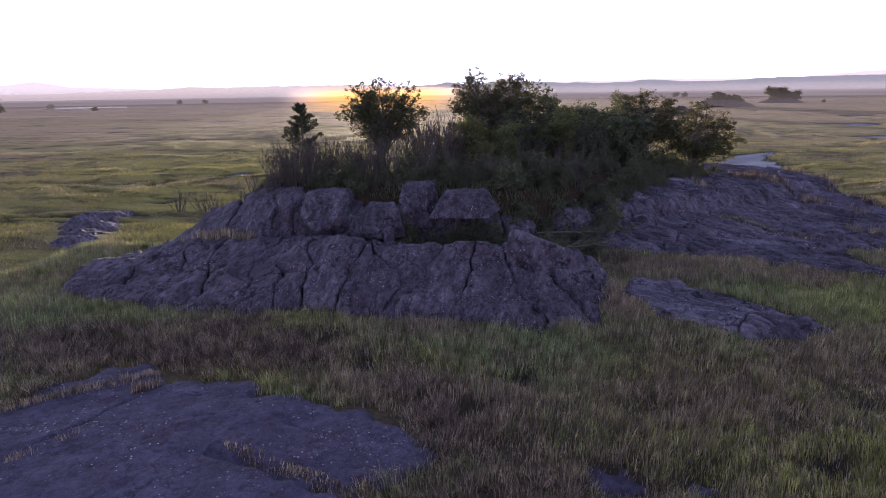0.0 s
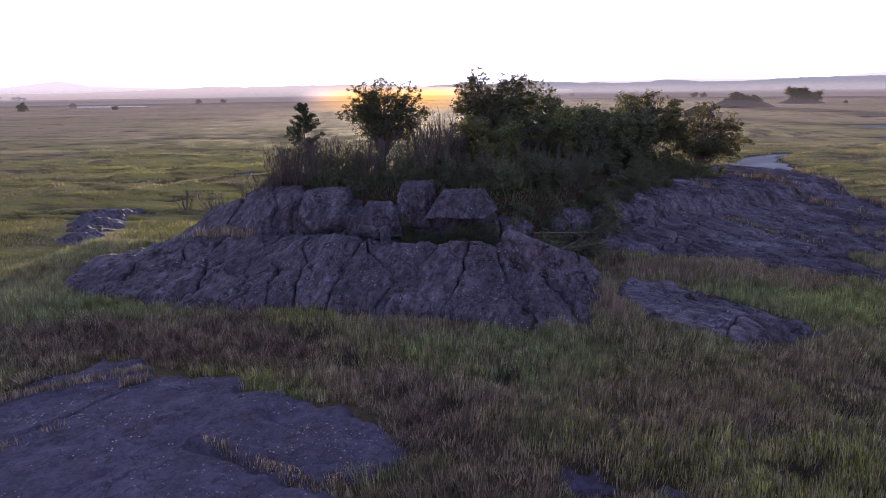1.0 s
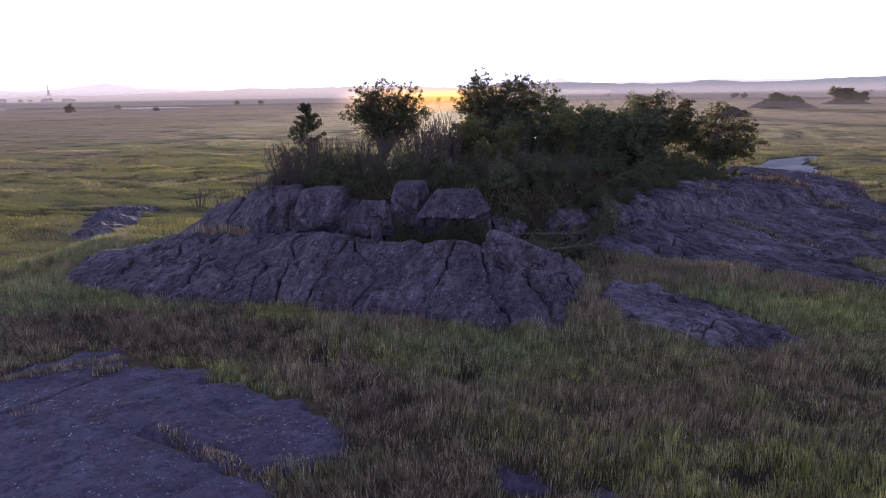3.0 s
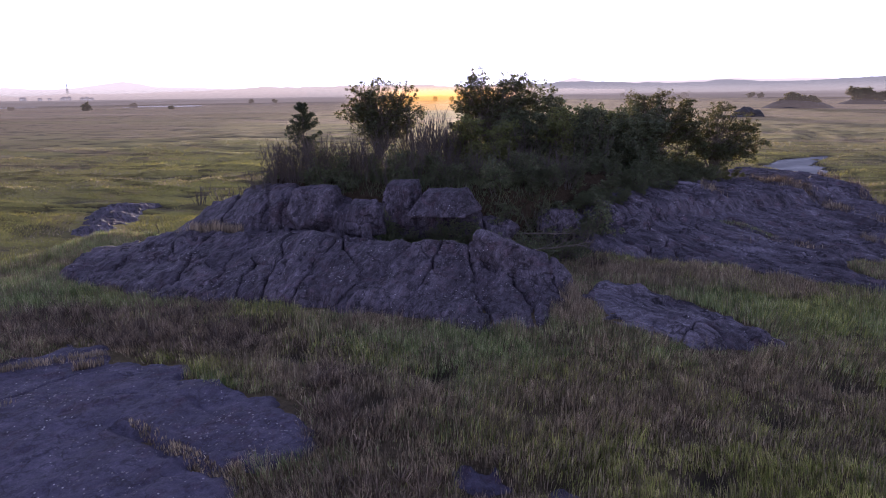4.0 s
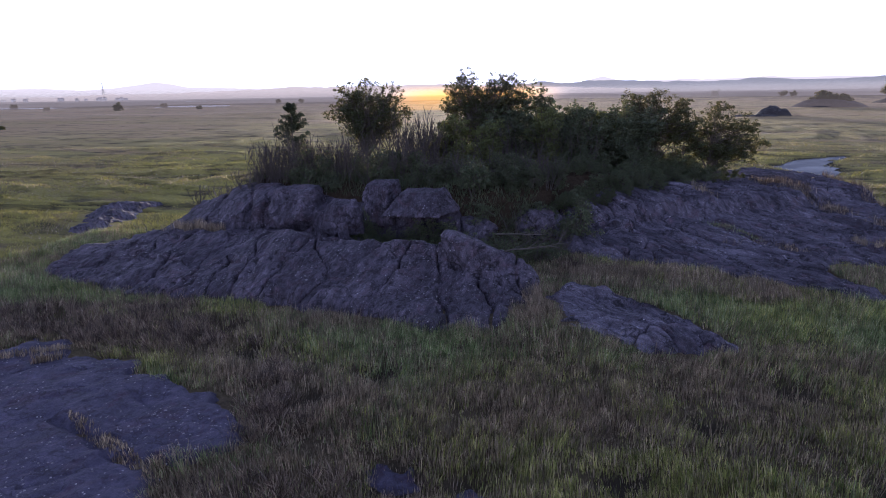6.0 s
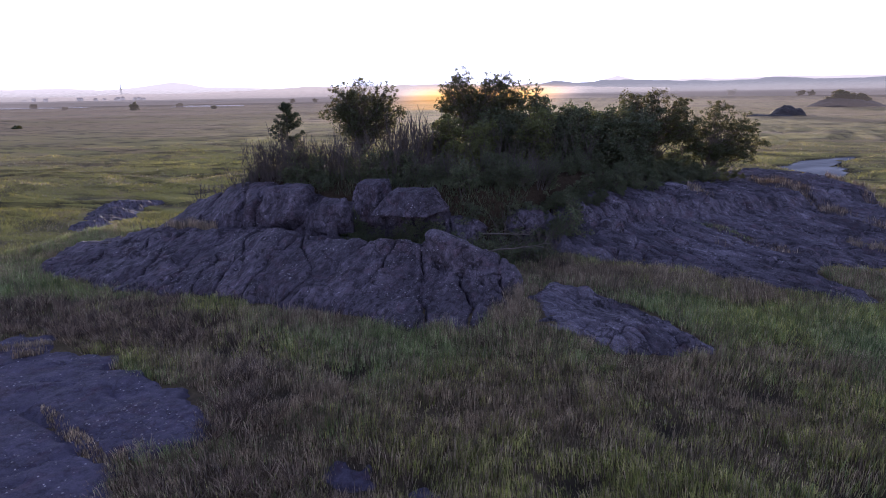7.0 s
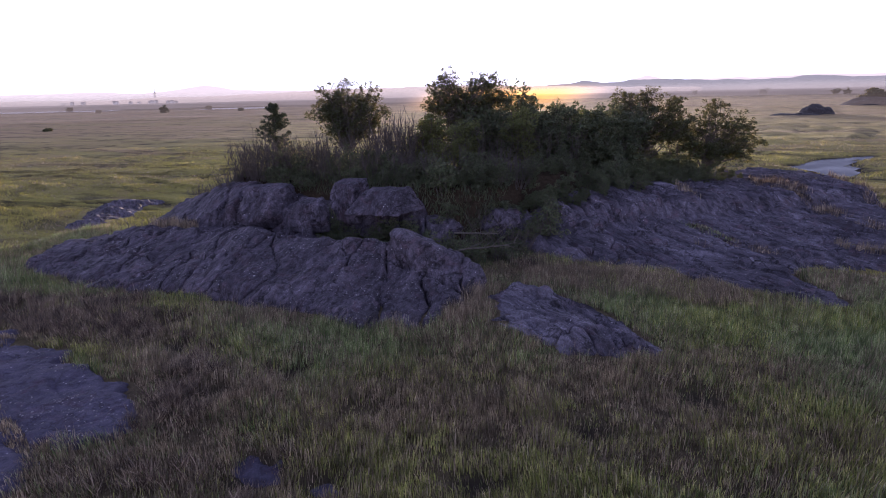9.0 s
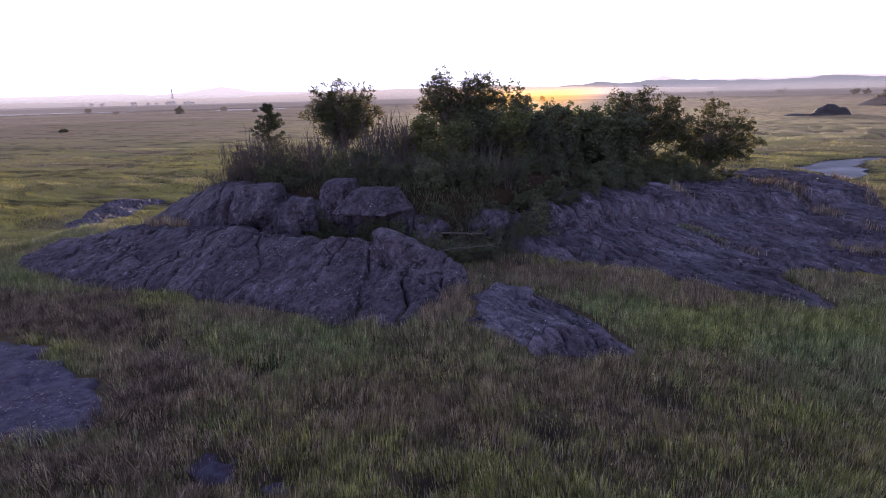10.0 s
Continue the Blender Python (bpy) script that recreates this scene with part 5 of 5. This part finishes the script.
rng = random.Random(9)
for k in range(46):
    t = k / 45
    x, y = -1850 + 600 * t + rng.uniform(-30, 30), 1330 + 130 * t + rng.uniform(-90, 120)
    house((x, y, 0), (rng.uniform(7, 16), rng.uniform(6, 10), rng.uniform(3, 7)), rng.uniform(0, 180), "small pale house of the hazy far village")


def mast(at, h, base):
    foot = empty("lattice_mast", at, "tall thin lattice mast in the hazy village", "mast")
    for sx, sy in ((1, 1), (-1, 1), (-1, -1), (1, -1)):
        v, f = [], []
        tube(v, f, [Vector((sx * base, sy * base, -1)), Vector((sx * base * 0.3, sy * base * 0.3, h * 0.6)), Vector((sx * 0.4, sy * 0.4, h))], 0.5, 0.35, 4)
        child("leg", mesh_of("leg", np.array(v), np.array(f), STEEL), foot)
    for k in range(9):
        r0 = base * (1 - k / 10.5)
        v, f = [], []
        for (ax, ay), (bx, by) in (((1, 1), (-1, 1)), ((-1, 1), (-1, -1)), ((-1, -1), (1, -1)), ((1, -1), (1, 1))):
            tube(v, f, [Vector((ax * r0, ay * r0, h * k / 10)), Vector((bx * r0 * 0.85, by * r0 * 0.85, h * (k + 1) / 10))], 0.25, 0.25, 3)
        child("brace", mesh_of("brace", np.array(v), np.array(f), STEEL), foot)


mast((-1411, 1500, 0), 50, 4.5)


# ---- grass ----
g = np.random.RandomState(4)
SOLID = [DOME, SIDE_SLAB, FRONT_SLAB, LEFT_SLAB, RIGHT_LEDGE, SHOULDER, STEP]


def open_ground(x, y, slack=0.0):
    ok = np.ones(len(x), bool)
    wob = 0.28 * layers(x * 0.9, y * 0.9, None, 2, 0.55, 900) + slack
    for p in SOLID:
        ok &= edge_distance(x, y, p) < 0.12 + wob
    for p in PONDS[:3]:
        ok &= edge_distance(x, y, p) < 0.1 + wob
    return ok


def blades(name, x, y, height, width, material, label, bend=0.25, simple=False, base=None, wind=0.11, heart=None):
    """Leaning grass blades: each a narrow pointed strip. heart: the middle of each blade's tuft, from which it leans away."""
    n = len(x)
    z = (ground_height(x, y) if base is None else base) - 0.02
    a = g.rand(n) * 6.283
    h = height * (0.65 + 0.6 * g.rand(n))
    w = width * (0.7 + 0.6 * g.rand(n))
    side = np.stack([np.cos(a), np.sin(a), np.zeros(n)], 1) * w[:, None] * 0.5
    b = g.rand(n) * 6.283 if heart is None else np.arctan2(y - heart[1], x - heart[0]) + 0.5 * g.normal(size=n)
    out = h * bend * (0.3 + g.rand(n))
    swirl = 0.4 + 3.4 * layers(x * 0.22, y * 0.3, None, 2, 0.5, 71)
    off = np.stack([np.cos(b) * out + np.cos(swirl) * h * wind, np.sin(b) * out + np.sin(swirl) * h * wind, np.zeros(n)], 1)
    p = np.stack([x, y, z], 1)
    up = np.array([0, 0, 1.0]) * h[:, None]
    if simple:
        v = np.stack([p - side, p + side, p + off + up], 1).reshape(-1, 3)
        faces = np.arange(3 * n).reshape(-1, 3)
    else:
        m = p + off * 0.3 + up * 0.6
        v = np.stack([p - side, p + side, m + side * 0.75, m - side * 0.75, p + off + up * 0.98], 1).reshape(-1, 3)
        i = np.arange(n)[:, None] * 5
        faces = [i + np.array([[0, 1, 2, 3]]), i + np.array([[3, 2, 4]])]
    return tagged(new(name, mesh_of(name, v, faces, material, False)), label, "grass", kind="stuff")


def blob(x, y, cx, cy, rx, ry):
    return np.exp(-(((x - cx) / rx) ** 2 + ((y - cy) / ry) ** 2))


def greenness(x, y):
    v = 0.9 * layers(x * 0.28, y * 0.42, None, 3, 0.55, 81)
    v = v + 0.7 * blob(x, y, -9, 16.3, 3.6, 0.7) - 0.5 * blob(x, y, -11, 14.3, 4, 1.4) + 0.1 * blob(x, y, 3, 15.0, 4.5, 1.2) + 1.2 * blob(x, y, 13.5, 19.0, 4.5, 2.6) + 0.75 * blob(x, y, 10.5, 9.6, 5.5, 2.6) + 0.5 * blob(x, y, 3.5, 12, 1.6, 2)
    v = v - 1.1 * blob(x, y, -4, 14.2, 5, 1.6) - 0.7 * blob(x, y, 1.5, 10, 1.9, 2.6) - 0.5 * blob(x, y, 0.5, 12.6, 3.0, 1.0) - 0.9 * blob(x, y, 9.5, 22, 4, 1.6) - 0.6 * blob(x, y, 12, 13.6, 2.5, 0.9) - 1.0 * blob(x, y, 20, 30, 6, 8) - 1.0 * blob(x, y, 0.2, 8.2, 1.6, 1.0) - 1.1 * blob(x, y, 8.0, 22.6, 2.4, 1.3) - 0.9 * blob(x, y, 6.2, 17.5, 0.9, 2.0)
    return v


def hillocks(x, y):
    """How thick and tall the grass grows: tussocks with thin, dark gaps between."""
    a = 0.5 * layers(x * 0.75, y * 0.9, None, 2, 0.6, 91) + 0.55 * layers(x * 1.9, y * 2.3, None, 2, 0.5, 97)
    trough = np.exp(-((layers(x * 0.30 + 0.12 * y, y * 0.55, None, 3, 0.55, 103)) / 0.10) ** 2) * sstep(-0.2, 0.3, layers(x * 0.25, y * 0.25, None, 2, 0.5, 107))
    return np.clip(0.9 + 0.48 * a - 0.45 * trough, 0.3, 1.4)


def heathy(x, y):
    """Where brown heath grows in place of grass: between the flat rock and the dome, and round the flat rock's rim."""
    v = blob(x, y, -5.5, 14.4, 4.6, 1.5) + 0.8 * blob(x, y, -10.5, 14.0, 2.6, 1.6) + 0.9 * blob(x, y, 0.9, 11.4, 1.1, 1.5) + 0.7 * blob(x, y, 1.2, 7.9, 1.2, 1.1) + 0.6 * blob(x, y, 4.3, 8.3, 1.6, 0.8)
    return np.clip(1.25 * v + 0.55 * layers(x * 0.8, y * 0.8, None, 2, 0.5, 109) + 0.9 * blob(x, y, 6.0, 17.0, 0.6, 1.6) - 0.25, 0, 1)


def scatter(count, x0, x1, y0, y1, falloff=None):
    x, y = x0 + (x1 - x0) * g.rand(count), y0 + (y1 - y0) * g.rand(count)
    keep = open_ground(x, y) & (mound(x, y) < 0.35)
    if falloff is not None:
        keep &= g.rand(count) < falloff(x, y)
    for hx, hy, hr in HOLLOWS:
        keep &= g.rand(count) > 0.95 * np.exp(-((x - hx) ** 2 + (y - hy) ** 2) / (hr * 1.1) ** 2)
    return x[keep], y[keep]


def tufts(count, each, spread, box):
    """Blades gathered in tufts: their places, and the hearts of their tufts."""
    cx, cy = scatter(count, *box)
    keep = g.rand(len(cx)) < np.clip(hillocks(cx, cy) * 1.3 - 0.05, 0.12, 1)
    cx, cy = np.repeat(cx[keep], each), np.repeat(cy[keep], each)
    n = len(cx)
    r, a = spread * np.sqrt(g.rand(n)), 6.283 * g.rand(n)
    return cx + r * np.cos(a), cy + r * np.sin(a), cx, cy, np.repeat(0.7 + 0.6 * g.rand(keep.sum()), each), np.repeat(g.normal(size=keep.sum()), each)


for count, each, box, width, tall in ((22000, 12, (-11, 17, 6.0, 13.0), 0.0115, 0.26), (48000, 12, (-17, 24, 13.0, 25.0), 0.0165, 0.27), (4000, 12, (-12, 18, -10.0, 6.0), 0.016, 0.33)):
    x, y, cx, cy, size, luck = tufts(count, each, 0.15, box)
    tall_here = tall * np.clip(hillocks(cx, cy), 0.4, 1.3) * size
    v = 0.85 * greenness(cx, cy) + 0.09 + 0.6 * luck + 0.12 * g.normal(size=len(x))
    thin = g.rand(len(x)) > 0.85 * heathy(cx, cy)
    x, y, cx, cy, v, tall_here = (q[thin] for q in (x, y, cx, cy, v, tall_here))
    green, pale = v > 0.15, (v < 0.35) & (g.rand(len(x)) < 0.11)
    green &= ~pale
    brown = ~green & ~pale
    yellow = green & (vnoise(cx * 0.3, cy * 0.3, None, 95) + 1.1 * blob(cx, cy, 11, 9.3, 6.5, 3.6) - 0.8 * blob(cx, cy, 5.0, 15.2, 4.5, 2.0) + 0.3 * g.normal(size=len(x)) > 0.25)
    green &= ~yellow
    for mask, material, name, label, scale in ((green, GRASS_GREEN, "green_grass", "thick green marsh grass around the rocks", 1.0), (yellow, GRASS_YELLOW, "yellow_grass", "yellow-green marsh grass in the foreground", 1.0),
                                               (brown, GRASS_BROWN, "brown_grass", "reddish brown dying marsh grass", 0.9), (pale, GRASS_PALE, "dry_grass", "pale dry grass stalks among the brown", 1.28)):
        blades(name, x[mask], y[mask], (tall_here * scale)[mask], width, material, label, simple=box[2] > 12, heart=(cx[mask], cy[mask]))


cx, cy = scatter(6200, -13, 7, 7.0, 19.0)
keep = g.rand(len(cx)) < heathy(cx, cy)
cx, cy = cx[keep], cy[keep]
size = 0.16 + 0.2 * g.rand(len(cx))
each = 60
hx, hy, size = np.repeat(cx, each), np.repeat(cy, each), np.repeat(size, each)
r, a = size * g.rand(len(hx)) ** 0.6, 6.283 * g.rand(len(hx))
blades("heath", hx + 0.6 * r * np.cos(a), hy + 0.6 * r * np.sin(a), size * (1.25 - 0.75 * (r / size) ** 2), 0.02, HEATH, "low dark brown heath tufts between the rocks", 0.75, True, None, 0.08, (hx, hy))


x, y = scatter(16000, -11, 17, 6.5, 17.0)
keep = layers(x * 0.5, y * 0.6, None, 2, 0.5, 113) + 0.5 * g.normal(size=len(x)) > 0.15
x, y = x[keep], y[keep]
blades("dry_grass", x, y, 0.40 * np.ones(len(x)), 0.009, GRASS_PALE, "thin pale seed stalks standing above the grass", 0.18)


def far_fall(x, y):
    d = np.hypot(x - 6, y)
    ahead = (y > 0.55 * np.abs(x - 6) - 2)
    return np.clip((27.0 / np.maximum(d, 1)) ** 1.3, 0, 1) * (1 - sstep(45, 108, d)) * ahead * (d > 23)


x, y = scatter(1500000, -75, 75, 16, 110, far_fall)
t = tussocks(x, y)
keep = (g.rand(len(x)) < np.clip(0.9 + 0.9 * t, 0.05, 1) * (1 - 0.9 * banks(x, y)[1])) & ((x < -17) | (x > 24) | (y > 25))
x, y, t = x[keep], y[keep], t[keep]
d = np.hypot(x - 6, y)
v = 0.8 * layers(x * 0.06, y * 0.12, None, 3, 0.6, 83) + 0.4 * g.normal(size=len(x)) - 0.9 * blob(x, y, 21, 36, 4.5, 12) + 0.25
straw = v - 1.1 * sstep(48, 100, d) + 0.3 < -0.15
for mask, material, name, label in (((v > -0.25) & ~straw, GRASS_MARSH, "marsh_grass", "wide sunlit yellow-green salt marsh grass"), ((v > -0.25) & straw, GRASS_STRAW, "marsh_grass", "straw-coloured salt marsh grass further out"),
                                    (v <= -0.25, GRASS_BROWN, "marsh_grass_dry", "straw-brown marsh grass in patches")):
    blades(name, x[mask], y[mask], 0.17 * np.clip(0.8 + 0.5 * t[mask], 0.3, 1.4), (0.0006 * d)[mask] + 0.008, material, label, 0.7, True, None, 0.4)


def patch(cx, cy, rx, ry, turn, count, tall, width, base, material, name, label, bend=0.3):
    c, s = math.cos(radians(turn)), math.sin(radians(turn))
    r, a = np.sqrt(g.rand(count)), g.rand(count) * 6.283
    u, v = rx * r * np.cos(a), ry * r * np.sin(a)
    x, y = cx + u * c - v * s, cy + u * s + v * c
    keep = layers(x * 1.5, y * 1.5, None, 2, 0.5, 17) + 0.3 * g.normal(size=count) > -0.1
    x, y = x[keep], y[keep]
    return blades(name, x, y, tall * np.ones(len(x)), width, material, label, bend, False, base(x, y))


x, y = -11 + 27 * g.rand(90000), 23.5 + 18 * g.rand(90000)
brink = np.interp(x, (-12, -6, 3, 5, 8.5, 12, 16), (25.6, 25.0, 24.7, 25.6, 30.6, 35.6, 41.0))
keep = (y > brink - 1.4) & (y < brink + np.where(x > 5, 7.0, 3.0)) & (edge_distance(x, y, RIGHT_LEDGE) < 0.3) & (edge_distance(x, y, SHOULDER) < 0.1) & (edge_distance(x, y, DOME) < 0.1) & (edge_distance(x, y, STEP) < 0.7)
x, y = x[keep], y[keep]
half = layers(x * 0.8, y * 0.8, None, 2, 0.5, 33) + 0.5 * g.normal(size=len(x)) > 0
blades("undergrowth", x[half], y[half], 0.26 * np.ones(half.sum()), 0.03, LEAF_SHRUB, "dark low undergrowth along the brink of the knoll", 0.8)
blades("undergrowth", x[~half], y[~half], 0.36 * np.ones((~half).sum()), 0.04, LEAF_SHRUB, "dark leafy undergrowth along the brink of the knoll", 0.9)

x, y = -2.3 + 5.0 * g.rand(4200), 22.55 + 1.5 * g.rand(4200)
x, y = x[y < 23.85], y[y < 23.85]
blades("undergrowth", x, y, 0.30 * np.ones(len(x)), 0.035, LEAF_SHRUB, "dark undergrowth in the hollow between dome and boulders", 0.8, base=np.maximum(step_height(x, y), dome_height(x, y)))

PALE = "dry pale grass growing in a rock joint"
for cx, cy, rx, ry, turn, count, tall, base, material in (
        (-9.2, 22.1, 1.7, 0.30, 2, 900, 0.42, dome_height, GRASS_PALE), (5.95, 18.2, 0.32, 1.9, 4, 1900, 0.5, ground_height, GRASS_PALE), (6.1, 16.8, 0.45, 0.6, 0, 900, 0.5, ground_height, GRASS_PALE),
        (-7.4, 11.6, 2.3, 0.2, 38, 1100, 0.18, front_height, GRASS_PALE), (-5.7, 12.2, 0.9, 0.16, 55, 700, 0.26, front_height, GRASS_BROWN), (-6.8, 9.1, 1.0, 0.12, 50, 260, 0.14, front_height, GRASS_PALE),
        (-1.5, 8.95, 1.75, 0.17, -23, 900, 0.13, front_height, GRASS_BROWN), (13.6, 26.8, 1.0, 0.2, -48, 200, 0.3, ledge_height, GRASS_PALE), (14.4, 28.0, 2.6, 0.4, -50, 1100, 0.18, ledge_height, HEATH), (13.6, 28.8, 1.8, 0.3, -50, 500, 0.16, ledge_height, GRASS_GREEN), (19.4, 28.6, 1.2, 0.4, -55, 700, 0.36, ledge_height, GRASS_PALE),
        (18.8, 36.0, 4.2, 0.5, -58, 700, 0.32, ledge_height, GRASS_PALE), (19.2, 36.0, 4.8, 0.8, -60, 4200, 0.34, ledge_height, HEATH), (23.4, 37.0, 7.0, 0.9, -78, 6500, 0.4, lambda x, y: np.maximum(ledge_height(x, y), ground_height(x, y)), HEATH), (13.0, 32.6, 0.9, 0.3, -50, 350, 0.4, ledge_height, GRASS_BROWN),
        (10.4, 22.0, 3.4, 1.5, -10, 3600, 0.36, ground_height, GRASS_PALE), (10.6, 21.8, 3.6, 1.7, -10, 6000, 0.38, ground_height, GRASS_BROWN), (7.4, 23.4, 1.4, 0.9, -20, 1500, 0.4, ground_height, HEATH), (8.2, 21.6, 1.6, 0.6, -30, 600, 0.4, ground_height, GRASS_PALE)):
    patch(cx, cy, rx, ry, turn, count, tall, 0.016, base, material, "grass_tuft", PALE if material == GRASS_PALE else "tuft of marsh grass at the rock's edge")


def chips(name, x, y, base, size, label):
    """Loose stone chips lying on rock."""
    n = len(x)
    p = np.stack([x, y, base(x, y)], 1)
    s = size * (0.3 + 1.9 * g.rand(n) ** 4)
    corner = np.array([(1, 0, 0), (0, 1, 0), (-1, 0, 0), (0, -1, 0), (0, 0, 0.6), (0, 0, -0.6)])
    v = (p[:, None, :] + corner[None] * (s[:, None, None] * (0.6 + 0.7 * g.rand(n, 6, 1)))).reshape(-1, 3)
    f = np.array([(0, 1, 4), (1, 2, 4), (2, 3, 4), (3, 0, 4), (1, 0, 5), (2, 1, 5), (3, 2, 5), (0, 3, 5)])
    faces = (np.arange(n)[:, None, None] * 6 + f[None]).reshape(-1, 3)
    return tagged(new(name, mesh_of(name, v, faces, PEBBLE, False)), label, "stones", kind="stuff")


n = 9500
x, y = -12.5 + 13.0 * g.rand(n), 6.5 + 6.5 * g.rand(n)
keep = (edge_distance(x, y, FRONT_SLAB) > 0.2) & (layers(x * 0.6, y * 0.9, None, 3, 0.5, 61) + 0.9 * g.rand(n) > 0.9 - 0.5 * np.exp(-edge_distance(x, y, FRONT_SLAB) / 0.7))
chips("stone_chips", x[keep], y[keep], front_height, 0.017, "scattered pale stone chips on the flat rock")
x, y = -12.5 + 18.5 * g.rand(n), 16.5 + 4.5 * g.rand(n)
keep = (edge_distance(x, y, DOME) > 0.3) & ((layers(x * 0.7, y * 0.5, None, 3, 0.5, 63) + 0.8 * g.rand(n) > 0.95) | (np.abs(x + 3.8 - 0.25 * (y - 18.5)) < 0.35))
chips("stone_chips", x[keep], y[keep], dome_height, 0.02, "pale stone chips lying on the rock dome")
x, y = 8 + 12 * g.rand(n), 22 + 18 * g.rand(n)
keep = (edge_distance(x, y, RIGHT_LEDGE) > 0.4) & (layers(x * 0.5, y * 0.4, None, 3, 0.5, 67) + 0.8 * g.rand(n) > 0.85)
chips("stone_chips", x[keep], y[keep], ledge_height, 0.026, "pale stone chips lying on the ridged ledge")
